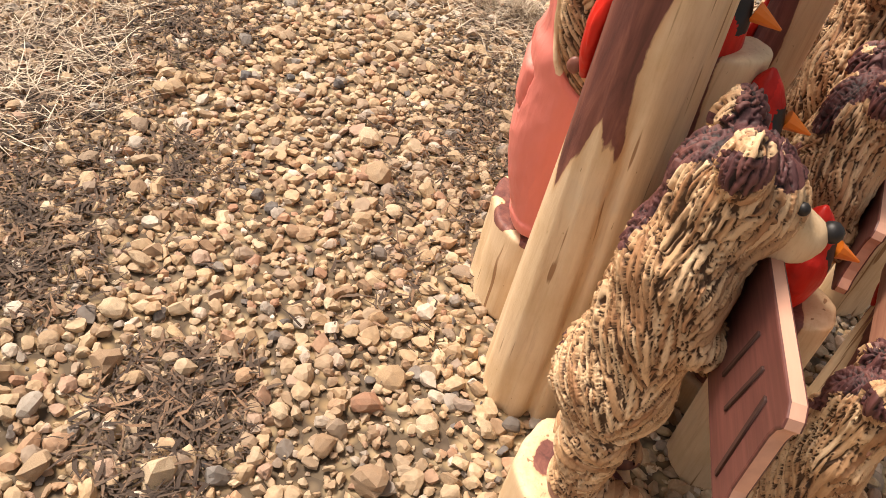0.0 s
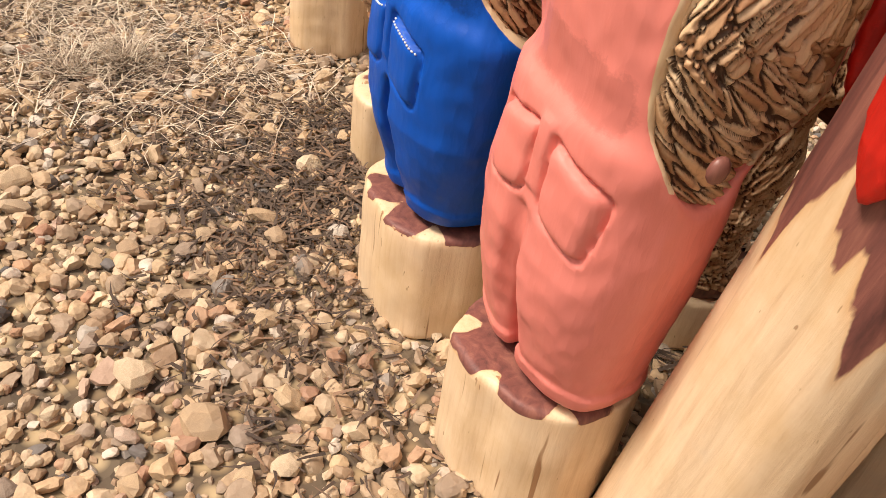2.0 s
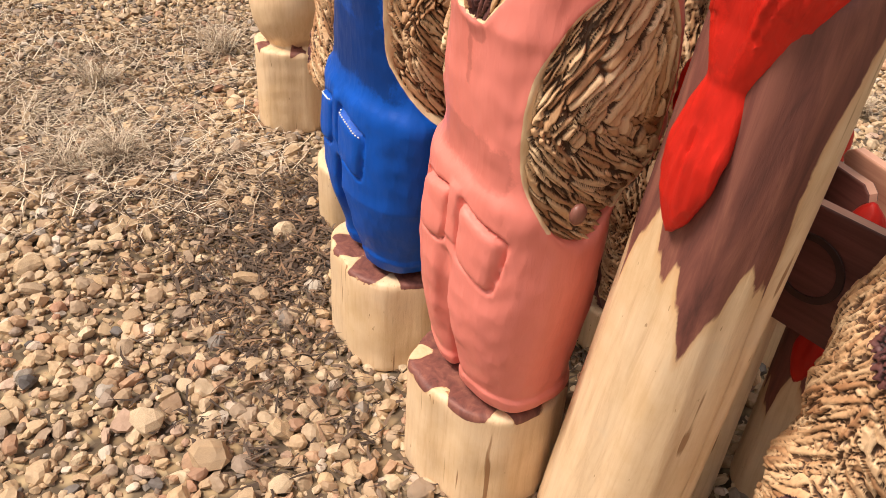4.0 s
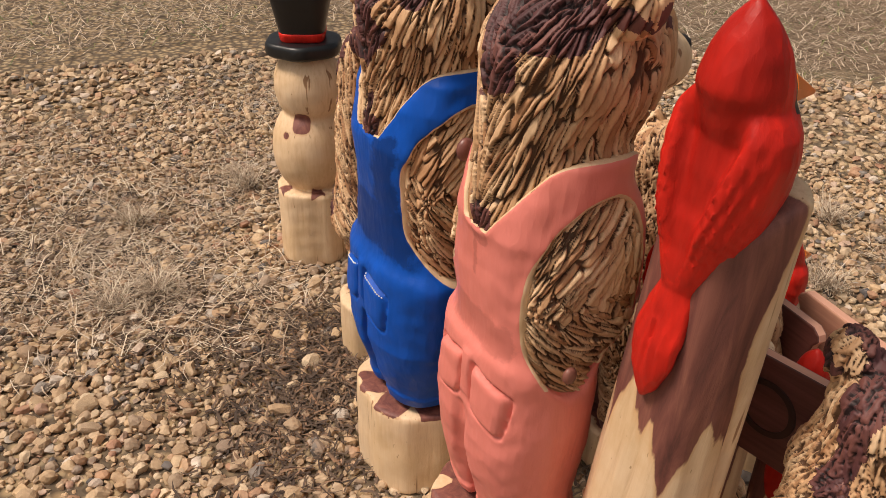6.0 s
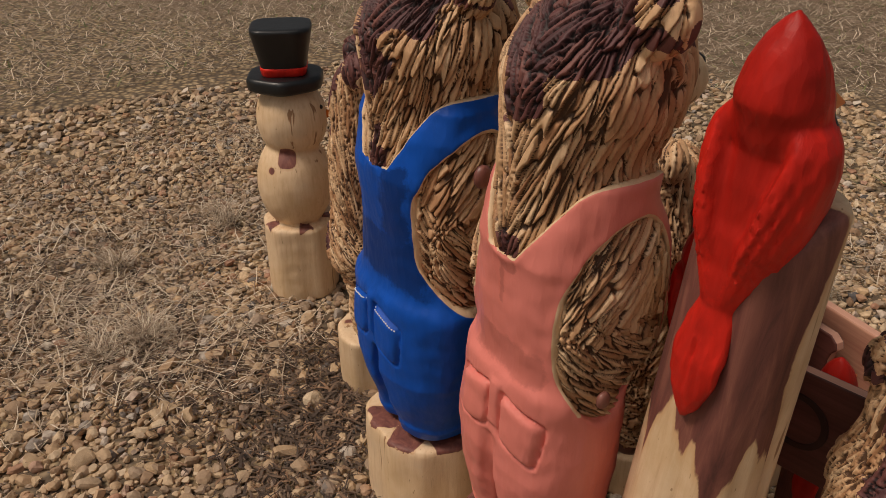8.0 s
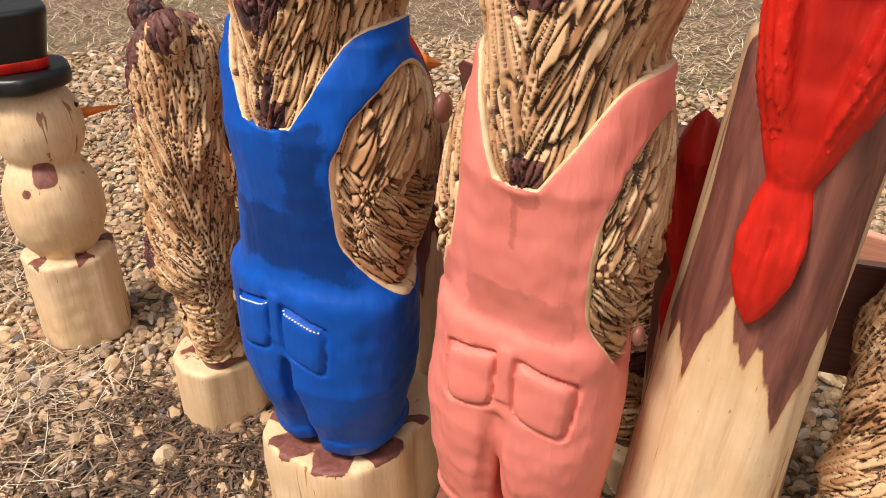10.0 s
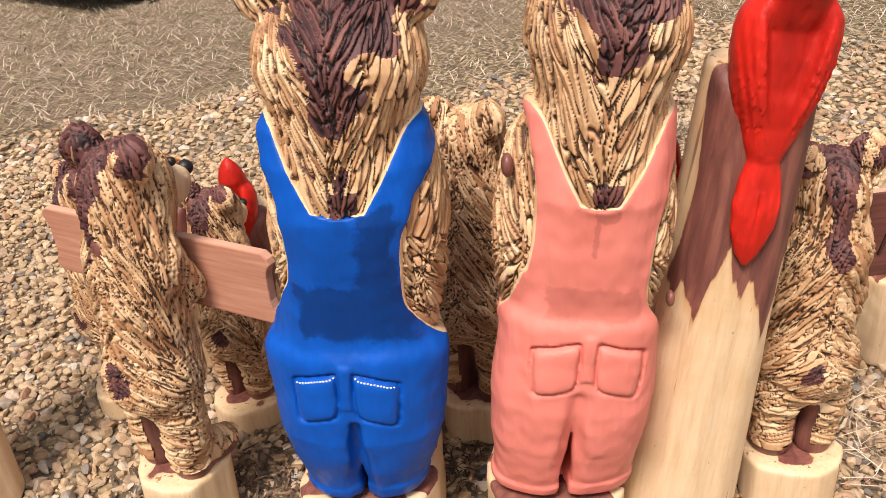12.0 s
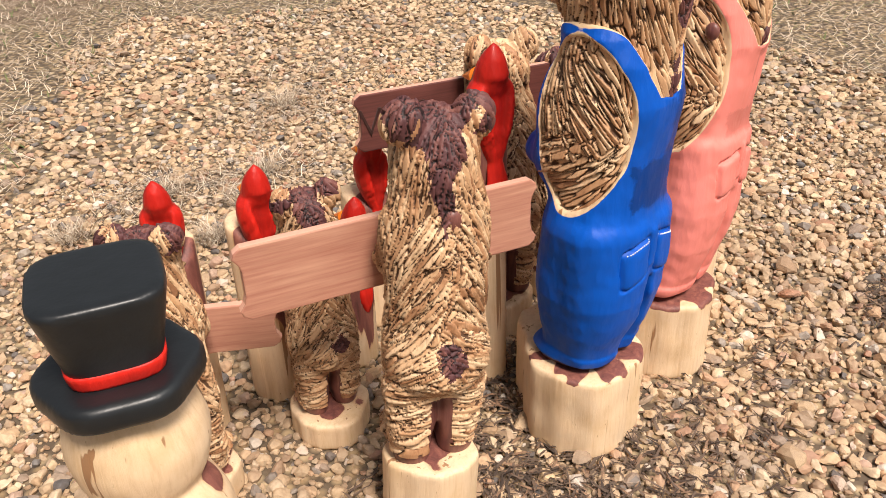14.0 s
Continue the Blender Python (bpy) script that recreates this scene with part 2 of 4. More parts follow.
STRAW = fur_mat("dry_grass", [(0.15, (0.13, 0.085, 0.06)), (0.4, (0.30, 0.22, 0.155)), (0.65, (0.48, 0.38, 0.28)), (0.9, (0.72, 0.62, 0.48))], 0.8, 0.62)
DEBRIS = fur_mat("leaf_litter", [(0.15, (0.028, 0.019, 0.014)), (0.5, (0.065, 0.042, 0.030)), (0.8, (0.13, 0.088, 0.062)), (0.97, (0.27, 0.16, 0.095))], 0.85, 0.62)
LEAF_GREEN = fur_mat("green_grass", [(0.15, (0.05, 0.07, 0.02)), (0.5, (0.10, 0.13, 0.04)), (0.8, (0.20, 0.20, 0.08)), (0.95, (0.33, 0.28, 0.15))], 0.8, 0.62)
RUBBER = plain("tyre_rubber", (0.018, 0.018, 0.018), 0.8, 0.3)
CAR_PAINT = plain("dark_car_paint", (0.02, 0.022, 0.024), 0.25, 0.1, coat=0.6)
STEEL = plain("dull_steel", (0.30, 0.30, 0.31), 0.4, 0.2)
STEEL.node_tree.nodes["Principled BSDF"].inputs["Metallic"].default_value = 1.0


# ---- carving tools: shapes as distance fields, turned into skins ----
def ell(p, c, r):
    q = (p - np.array(c, np.float32)) / np.array(r, np.float32)
    k0 = np.sqrt((q * q).sum(-1)) + 1e-6
    k1 = np.sqrt(((q / np.array(r, np.float32)) ** 2).sum(-1)) + 1e-6
    return k0 * (k0 - 1) / k1


def cap(p, a, b, ra, rb):
    a, b = np.array(a, np.float32), np.array(b, np.float32)
    ab = b - a
    h = np.clip(((p - a) @ ab) / (ab @ ab), 0, 1)
    return np.linalg.norm(p - a - h[..., None] * ab, axis=-1) - (ra + (rb - ra) * h)


def smin(a, b, k):
    h = np.clip(0.5 + 0.5 * (b - a) / k, 0, 1)
    return b + (a - b) * h - k * h * (1 - h)


def smax(a, b, k):
    return -smin(-a, -b, k)


def wobble(p, scale, seed=0.0):
    """A cheap smooth unevenness between -1 and 1."""
    x, y, z = p[..., 0] * scale, p[..., 1] * scale, p[..., 2] * scale
    return (np.sin(x * 1.7 + seed + 1.3 * np.sin(y * 1.1 + seed)) + np.sin(y * 2.1 - seed * 1.7 + 1.1 * np.sin(z * 1.3))
            + np.sin(z * 1.9 + seed * 0.6 + 1.2 * np.sin(x * 1.5))) / 3


def skin(f, lo, hi, h):
    """Vertices and quads of the surface f = 0 inside a box, by surface nets."""
    axes = [np.arange(a, b + h, h, dtype=np.float32) for a, b in zip(lo, hi)]
    grid = np.stack(np.meshgrid(*axes, indexing="ij"), -1)
    val = f(grid).astype(np.float32)
    neg = val < 0
    n = [s - 1 for s in val.shape]
    corner = [(i, j, k) for i in (0, 1) for j in (0, 1) for k in (0, 1)]
    part_of = lambda a, c: a[c[0]:c[0] + n[0], c[1]:c[1] + n[1], c[2]:c[2] + n[2]]
    count = sum(part_of(neg, c).astype(np.int8) for c in corner)
    cells = np.argwhere((count > 0) & (count < 8))
    index = np.full(n, -1, np.int64)
    index[tuple(cells.T)] = np.arange(len(cells))
    total, hits = np.zeros((len(cells), 3), np.float32), np.zeros(len(cells), np.float32)
    for a in corner:
        for axis in range(3):
            if a[axis]:
                continue
            b = tuple(v + (m == axis) for m, v in enumerate(a))
            va, vb = (val[tuple((cells + np.array(c)).T)] for c in (a, b))
            cut = (va < 0) != (vb < 0)
            s = np.where(cut, va / np.where(cut, va - vb, 1), 0)
            place = np.array(a, np.float32) + s[:, None] * np.eye(3, dtype=np.float32)[axis]
            total += place * cut[:, None]
            hits += cut
    verts = (cells + total / hits[:, None]) * h + np.array(lo, np.float32)
    quads = []
    for axis in range(3):
        u, w = (axis + 1) % 3, (axis + 2) % 3
        a = np.take(neg, range(n[axis]), axis)
        b = np.take(neg, range(1, n[axis] + 1), axis)
        e = np.argwhere(a != b)
        e = e[(e[:, u] > 0) & (e[:, w] > 0) & (e[:, u] < n[u]) & (e[:, w] < n[w])]
        inside = a[tuple(e.T)]
        du, dw = np.eye(3, dtype=int)[u], np.eye(3, dtype=int)[w]
        q = np.stack([index[tuple(c.T)] for c in (e - du - dw, e - dw, e, e - du)], -1)
        q[~inside] = q[~inside][:, ::-1]
        quads.append(q)
    return verts, np.concatenate(quads)


class Carving:
    """Collects pieces of one carved thing, each with its materials, into one mesh."""

    def __init__(self):
        self.verts, self.faces, self.mats, self.smooth, self.slots, self.count = [], [], [], [], [], 0
        self.mark, self.bare = [], []

    def slot(self, material):
        if material not in self.slots:
            self.slots.append(material)
        return self.slots.index(material)

    def add(self, verts, faces, material, smooth=True, mark=None, bare=None):
        """material: one, or a list with one a face."""
        faces = (np.asarray(faces) + self.count).tolist() if len({len(f) for f in faces}) == 1 else [[int(i) + self.count for i in f] for f in faces]
        each = material if isinstance(material, list) else [material] * len(faces)
        self.verts.append(np.asarray(verts, np.float32))
        self.count += len(verts)
        for store, given in ((self.mark, mark), (self.bare, bare)):
            store.append(np.zeros(len(verts), np.float32) if given is None else np.clip(given, 0, 1).astype(np.float32))
        self.faces += faces
        self.mats += [self.slot(m) for m in each]
        self.smooth += [smooth] * len(faces)
        return self

    def add_bm(self, bm, material, smooth=False):
        bm.verts.index_update()
        self.add([v.co[:] for v in bm.verts], [[v.index for v in f.verts] for f in bm.faces], material, smooth)
        bm.free()
        return self

    def mesh(self, name):
        me = bpy.data.meshes.new(name)
        me.from_pydata(np.concatenate(self.verts).tolist(), [], self.faces)
        for m in self.slots:
            me.materials.append(m)
        me.polygons.foreach_set("material_index", self.mats)
        me.polygons.foreach_set("use_smooth", self.smooth)
        for name_, store in (("mark", self.mark), ("bare", self.bare)):
            me.attributes.new(name_, "FLOAT", "POINT").data.foreach_set("value", np.concatenate(store))
        me.update()
        return me


def slope_of(field, p):
    """The outward direction of a distance field."""
    e = 0.002
    g = np.stack([field(p + np.eye(3, dtype=np.float32)[i] * e) - field(p - np.eye(3, dtype=np.float32)[i] * e) for i in range(3)], -1)
    return g / (np.linalg.norm(g, axis=-1, keepdims=True) + 1e-9)


def comb(carving, field, verts, quads, flow, heart, rng, density, long, wide, depth, fine=3, burn=0.13):
    """Carves a skin into long pointed locks with burnt grooves between them. flow, heart: functions of places and normals."""
    a, b, c, d = (verts[quads[:, i]][:, None] for i in range(4))
    g = np.linspace(0, 1, fine + 1, dtype=np.float32)
    s, t = (w.ravel()[None, :, None] for w in np.meshgrid(g, g, indexing="ij"))
    p = (a * (1 - s) * (1 - t) + b * s * (1 - t) + c * s * t + d * (1 - s) * t).reshape(-1, 3)
    cell = np.round(p * 2e4).astype(np.int64) + 500000
    _, first, back = np.unique((cell[:, 0] << 42) + (cell[:, 1] << 21) + cell[:, 2], return_index=True, return_inverse=True)
    p, back = p[first].astype(np.float32), back.reshape(len(quads), -1)
    n = fine + 1
    faces = np.concatenate([back[:, [i * n + j, (i + 1) * n + j, (i + 1) * n + j + 1, i * n + j + 1]] for i in range(fine) for j in range(fine)])
    normal = slope_of(field, p)
    p = p - normal * field(p)[:, None]
    # the locks, each a place with a direction
    area = np.linalg.norm(np.cross(verts[quads[:, 2]] - verts[quads[:, 0]], verts[quads[:, 3]] - verts[quads[:, 1]]), axis=1).sum() / 2
    pick = rng.choice(len(p), min(len(p), int(area * density)), replace=False)
    at, up = p[pick], normal[pick]
    ahead = flow(at, up) + rng.normal(0, 0.10, at.shape)
    ahead -= (ahead * up).sum(1, keepdims=True) * up
    ahead /= np.linalg.norm(ahead, axis=1, keepdims=True) + 1e-9
    side = np.cross(up, ahead)
    ll, ww = rng.uniform(0.75, 1.3, len(at)) * long, rng.uniform(0.75, 1.3, len(at)) * wide
    tone, high = rng.random(len(at)), rng.uniform(-0.35, 0.35, len(at))
    near, gap, over, along = np.zeros(len(p), int), np.ones(len(p), np.float32), np.zeros(len(p), np.float32), np.zeros(len(p), np.float32)
    q = p + 0.0007 * np.stack([wobble(p, 150, k) for k in (1.0, 2.0, 3.0)], -1)
    box = np.floor(p / 0.04).astype(np.int64)
    key = (box[:, 0] + 500) * 1000000 + (box[:, 1] + 500) * 1000 + box[:, 2] + 500
    order = np.argsort(key, kind="stable")
    for idx in np.split(order, np.where(np.diff(key[order]))[0] + 1):
        centre = (box[idx[0]] + 0.5) * 0.04
        can = np.where(((at - centre) ** 2).sum(1) < (0.035 + 1.1 * long) ** 2)[0]
        if len(can) < 2:
            can = np.argsort(((at - centre) ** 2).sum(1))[:3]
        o = q[idx][:, None] - at[can][None]
        u = (o * ahead[can]).sum(-1) / ll[can]
        v = (o * side[can]).sum(-1) / ww[can]
        w = (o * up[can]).sum(-1) / (4 * ww[can])
        m = np.sqrt((u - 0.15 * np.abs(v)) ** 2 + v * v + w * w)
        two = np.argpartition(m, 1, axis=1)[:, :2]
        row = np.arange(len(idx))
        m0, m1 = m[row, two[:, 0]], m[row, two[:, 1]]
        best = np.where(m0 <= m1, two[:, 0], two[:, 1])
        near[idx], gap[idx] = can[best], np.abs(m1 - m0)
        over[idx], along[idx] = v[row, best], u[row, best]
    rough = 0.75 + 0.3 * wobble(p, 55, 4.0)
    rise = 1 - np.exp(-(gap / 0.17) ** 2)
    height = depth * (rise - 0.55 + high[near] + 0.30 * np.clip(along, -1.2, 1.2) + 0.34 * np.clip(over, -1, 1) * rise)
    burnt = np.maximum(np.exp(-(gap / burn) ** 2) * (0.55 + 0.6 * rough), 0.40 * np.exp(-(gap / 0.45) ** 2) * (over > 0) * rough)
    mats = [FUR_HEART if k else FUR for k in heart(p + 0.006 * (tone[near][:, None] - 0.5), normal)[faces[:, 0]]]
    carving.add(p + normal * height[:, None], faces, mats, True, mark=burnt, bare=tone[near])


def settle_on(name, carving, m, label, category, group=""):
    ob = new(name, carving.mesh(name))
    ob.matrix_world = m
    return tagged(ob, label, category, group)


def log_field(p, r, top, seed, bottom=0.0, cx=0.0, cy=0.0, taper=0.0, lobes=3, depth=0.05):
    """A peeled log with a few flutes and flats, cut square at the top."""
    x, y, z = p[..., 0] - cx, p[..., 1] - cy, p[..., 2]
    a = np.arctan2(y, x)
    rr = r * (1 + depth * np.sin(lobes * a + seed) + 0.03 * np.sin(5 * a + 2.1 * seed + z * 2) + 0.014 * np.sin(11 * a + seed * 3)) - taper * z
    d = (np.hypot(x, y) - rr) * 0.9
    return smax(smax(d, z - top, 0.010), bottom - z, 0.006)


def log_skin(carving, r, top, seed, heart=None, h=0.010, bottom=0.0, **kw):
    f = lambda p: log_field(p, r, top, seed, bottom, **kw)
    R = r * 1.25 + 0.02
    cx, cy = kw.get("cx", 0), kw.get("cy", 0)
    v, q = skin(f, (cx - R, cy - R, bottom - 0.02), (cx + R, cy + R, top + 0.02), h)
    carving.add(v, q, SAP, mark=None if heart is None else heart(v))


# ---- the ground ----
def lawn_side(x, y):
    """Above zero on the lawn, below on the gravel."""
    wob = 0.5 * math.sin(1.3 * x + 0.7 * y) + 0.3 * math.sin(2.9 * x - 1.7 * y + 1)
    return max(y - min(4.3 + 0.7 * x, 3.75) + wob, (-3.6 - x) + wob, (x - 2.9) - 0.5 * max(0, y) + 0.5 * wob)


def ground_sheet():
    bm = bmesh.new()
    steps = sorted({-80, -40, -20, -12, -8, *[i * 0.5 for i in range(-12, 15)], 9, 12, 20, 40, 80})
    rows = [[bm.verts.new((x, y, -0.022 + (0.006 * noise.noise((x * 1.3, y * 1.3, 0)) if abs(x) < 7 and abs(y) < 7 else 0))) for x in steps] for y in steps]
    for a, b in zip(rows, rows[1:]):
        for i in range(len(steps) - 1):
            bm.faces.new((a[i], a[i + 1], b[i + 1], b[i]))
    me = bpy.data.meshes.new("ground")
    bm.to_mesh(me)
    bm.free()
    me.materials.append(GROUND)
    return tagged(new("ground", me), "brown soil bed under tan river gravel and winter lawn", "ground", kind="structure")


ground = ground_sheet()


def part(name, bm, material, parent, label="", smooth=False):
    me = bpy.data.meshes.new(name)
    bm.to_mesh(me)
    bm.free()
    me.materials.append(material)
    if smooth:
        me.polygons.foreach_set("use_smooth", [True] * len(me.polygons))
    ob = new(name, me)
    ob.parent = parent
    return tagged(ob, label)


# ---- carved bears ----
def soft_step(v, edge, wide):
    return 1 / (1 + np.exp(np.clip((edge - v) / wide, -40, 40)))


def tube(p, z, rows, power=2.5):
    """A form given by half width, half depth and middle at rising heights: rows of (z, w, d, y)."""
    r = np.array(rows, np.float32).T
    w, d, y = (np.interp(z, r[0], r[k]).astype(np.float32) for k in (1, 2, 3))
    g = (np.abs(p[..., 0] / w) ** power + np.abs((p[..., 1] - y) / d) ** power) ** (1 / power)
    return smax((g - 1) * np.minimum(w, d) * 0.8, np.maximum(r[0][0] - z, z - r[0][-1]), 0.02)


def bear_in_overalls(paint, seed, stitched, base_r, base_h, rows, shift, slope, pocket_z, pocket_x, notch, notch_z, head_z, head_w, arm, lobe, back_hole=0.0):
    """A tall bear in bib overalls on a log round. rows: (z, half width, half depth, middle) of the clothed body; slope: its lean to the side."""
    rng = np.random.default_rng(seed)
    c = Carving()

    def bent(p):
        x, y, z = p[..., 0] - shift - slope * (p[..., 2] - 0.55), p[..., 1], p[..., 2]
        return x, y, z + slope * x * np.clip((z - base_h) / 0.25, 0, 1)

    def stain(v):
        x, y, z = v[:, 0] - shift + slope * 0.35, v[:, 1] + 0.02, v[:, 2]
        splay = np.hypot(x * 0.80, y * 0.95 + 0.012) - 0.022 * np.sin(7 * np.arctan2(y, x) + seed) - 0.014 * np.sin(13 * np.arctan2(y, x) + 2 * seed)
        return (z > base_h - 0.012) * np.clip(0.5 + (0.104 - splay - 0.018 * wobble(v, 60, seed)) * 30, 0, 1)

    lx, ly, lr = lobe
    log = lambda p: smin(log_field(p, base_r, base_h, seed, -0.02, -0.004, -0.013, depth=0.035),
                         log_field(p, lr, base_h - 0.004, seed + 2, -0.02, lx, ly, depth=0.03), 0.008)
    R = max(base_r + 0.03, abs(lx) + lr) * 1.15 + 0.02
    lv, lq = skin(lambda p: log(p) + 0.002 * wobble(p, 30, seed), (-R, -R, -0.04), (R, R, base_h + 0.02), 0.007)
    c.add(lv, lq, SAP, mark=stain(lv))
    crotch = pocket_z - 0.108

    def body(p):
        x, y, z = bent(p)
        q = np.stack([np.abs(x), y, z], -1)
        d = tube(q, z, rows, 2.6)
        d = smax(d, -cap(q, (0, -0.112, base_h - 0.03), (0, -0.148, crotch), 0.046, 0.026), 0.018)
        d = smax(d, np.where(z < crotch + 0.01, 0.0105 + 0.070 * np.clip(crotch - z, 0, 1) - 1.2 * np.maximum(0, z - crotch), -0.05) - q[..., 0], 0.008)
        d = smin(d, ell(q, (0.056, 0.01, base_h + 0.012), (0.048, 0.070, 0.03)), 0.015)
        d = smin(d, ell(q, (0.094, -0.012, 0.775), (0.042, 0.098, 0.180)), 0.012)
        d = smin(d, ell(np.stack([x * np.sign(arm), y, z], -1), (abs(arm), -0.012, 0.770), (0.042, 0.092, 0.178)), 0.012)
        d = smin(d, cap(q, (0.088, 0.03, 0.70), (0.05, 0.10, 0.70), 0.036, 0.036), 0.03)
        d = smin(d, cap(q, (0, -0.100, notch_z + 0.03), (0, -0.045, head_z - 0.03), 0.048, 0.106 * head_w), 0.02)
        d = smin(d, ell(q, (0, -0.005, head_z), (0.118 * head_w, 0.118, 0.125)), 0.035)
        d = smin(d, ell(q, (0.096 * head_w, -0.025, head_z + 0.098), (0.048, 0.034, 0.050)), 0.012)
        return d + 0.0025 * wobble(p, 14, seed)

    def region(p):
        x, y, z = bent(p)
        mid_z = 0.785 - 0.018 * np.sign(x)
        x = np.abs(x)
        up = np.where(z > mid_z, (z - mid_z) / 0.165, (mid_z - z) / 0.190)
        hole = (np.sqrt(((y + 0.012) / np.where(y < -0.012, 0.108 + back_hole, 0.084)) ** 2 + np.abs(up) ** np.where(z > mid_z, 2.0, 1.7)) - 1) * 0.10
        hole = smax(hole, 0.096 - x, 0.010)
        inner = np.interp(z, [notch_z - 0.04, notch_z - 0.010, notch_z, notch_z + 0.045, notch_z + 0.13, notch_z + 0.2], [-0.10, -0.02, notch, notch + 0.026, 0.094 * head_w, 0.104 * head_w])
        d = smax(-hole, inner - x, 0.006)
        return smax(smax(d, z - 0.992 - 0.10 * (x - 0.1), 0.02), base_h + 0.016 - z, 0.006)

    def swell(p):
        x, y, z = bent(p)
        x, back = x - pocket_x, y < 0
        a = np.abs(x)
        drop = 0.010 * (a - 0.052) / 0.037
        box = smax(np.abs(a - 0.054) - 0.040 + 0.10 * np.maximum(0, pocket_z - 0.05 - z), np.abs(z - pocket_z + 0.047 + drop) - 0.047, 0.014)
        pocket = soft_step(-box, 0.004, 0.004) * back
        edge = np.exp(-(box / 0.0028) ** 2) * back
        flap = np.exp(-((z - pocket_z + drop + 0.001) / 0.0030) ** 2) * (np.abs(a - 0.054) < 0.041) * back
        strap = soft_step(-np.maximum(a - 0.011, np.abs(z - pocket_z + 0.02) - 0.045), 0, 0.0015) * back
        hem = base_h + 0.048
        cuff = soft_step(-(z - hem - 0.006 * np.sin(22 * x)), 0, 0.0012)
        waist = soft_step(-z, -pocket_z - 0.042 - 0.002 * np.sin(24 * x), 0.006) * soft_step(-y, 0.03, 0.02)
        crumple = 0.0022 * np.sin(60 * z + 30 * a + 2 * np.sin(40 * x)) * soft_step(-z, -crotch - 0.01, 0.02) * np.exp(-(a / 0.05) ** 2)
        return 0.008 + 0.0055 * pocket - 0.0065 * edge - 0.004 * flap + 0.004 * strap + 0.009 * waist + 0.003 * cuff + crumple * 0.5

    def cloth(p):
        d = body(p)
        return np.maximum(smax(d - swell(p) - 0.0007 * wobble(p, 75, seed) - 0.0012 * wobble(p, 28, seed + 1), region(p), 0.008), -(d + 0.012))

    lo, hi = (-0.24 + shift, -0.23, base_h - 0.03), (0.26 + shift, 0.20, head_z + 0.20)
    v, q = skin(body, lo, hi, 0.0075)
    mid = v[q].mean(1)
    low = mid[:, 2] < base_h + 0.055
    c.add(v, q[low], HEART)
    q = q[~low & (region(mid) > -0.02)]
    cv, cq = skin(cloth, lo, (hi[0], hi[1], 1.06), 0.0042)
    x, y, z = bent(cv)
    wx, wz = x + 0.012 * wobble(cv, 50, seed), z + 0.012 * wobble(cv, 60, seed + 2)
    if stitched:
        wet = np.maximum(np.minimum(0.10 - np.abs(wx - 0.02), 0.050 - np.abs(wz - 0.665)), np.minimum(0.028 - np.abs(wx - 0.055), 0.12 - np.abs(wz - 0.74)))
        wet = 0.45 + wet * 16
    else:
        kx = x - 0.012
        knot = np.maximum(0.017 - np.hypot(kx * 0.9, z - notch_z + 0.012), np.minimum(0.003 - np.abs(kx + 0.012), 0.035 - np.abs(z - notch_z + 0.055))) * 3
        wash = np.minimum(0.075 - np.abs(wx - 0.012), 0.026 - np.abs(z - 0.682 - 0.25 * (wz - z))) * 1.3
        wet = 0.45 + np.maximum(knot, wash) * 16
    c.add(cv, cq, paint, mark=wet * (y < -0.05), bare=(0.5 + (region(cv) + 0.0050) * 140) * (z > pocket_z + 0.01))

    def flow(place, normal):
        x, y, z = bent(place)
        side = np.sign(x) * np.minimum(1, np.abs(x) / 0.015)
        f = np.stack([-side * 0.55, 0.15 * np.sin(9 * z + 5 * x), -np.ones_like(x)], -1)
        on_arm = (z < 0.96) & (np.abs(x) > 0.075)
        tilt = np.where(z > 0.76, -0.5, 0.9)
        f[on_arm] = np.stack([0 * x, tilt + 0.3 * np.sin(30 * y), -np.where(z > 0.76, 0.9, 0.55)], -1)[on_arm]
        return f

    def heart(place, normal):
        x, y, z = bent(place)
        fan = np.interp(z, [head_z - 0.17, head_z - 0.10, head_z, head_z + 0.07, head_z + 0.15], [-0.02, 0.010, 0.042, 0.088, 0.10])
        cap_ = (y < 0.06) & (np.abs(x - 0.012) + 0.035 * wobble(place, 34, seed) < fan)
        ear = (z > head_z + 0.07) & (np.abs(x) > 0.07) & (wobble(place, 45, seed) < 0.15)
        return cap_ | ear | ((y < -0.08) & (np.abs(x - 0.01) < 0.02) & (z < notch_z + 0.035) & (z > notch_z - 0.03))

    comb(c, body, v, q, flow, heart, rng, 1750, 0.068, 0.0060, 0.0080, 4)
    hx = shift + slope * (head_z - 0.55)
    sv, sq = skin(lambda p: smin(ell(p, (hx, 0.110, head_z - 0.030), (0.066, 0.055, 0.052)), ell(p, (hx, 0.145, head_z - 0.035), (0.046, 0.035, 0.036)), 0.02),
                  (hx - 0.1, 0.02, head_z - 0.13), (hx + 0.1, 0.22, head_z + 0.06), 0.009)
    c.add(sv, sq, SAP)
    nose = bmesh.new()
    bmesh.ops.create_icosphere(nose, subdivisions=2, radius=0.016, matrix=Matrix.Translation((hx, 0.178, head_z - 0.018)) @ Matrix.Diagonal((1.2, 0.7, 0.8, 1)))
    c.add_bm(nose, MASK, True)
    if not stitched:
        for kx, ky, kz, r in ((-0.140, -0.085, 0.910, 0.017), (0.150, -0.055, 0.640, 0.013)):
            k = bmesh.new()
            bmesh.ops.create_icosphere(k, subdivisions=2, radius=r, matrix=Matrix.Translation((kx + shift + slope * (kz - 0.55), ky, kz)) @ Matrix.Diagonal((0.6, 1, 1.2, 1)))
            c.add_bm(k, HEART, True)
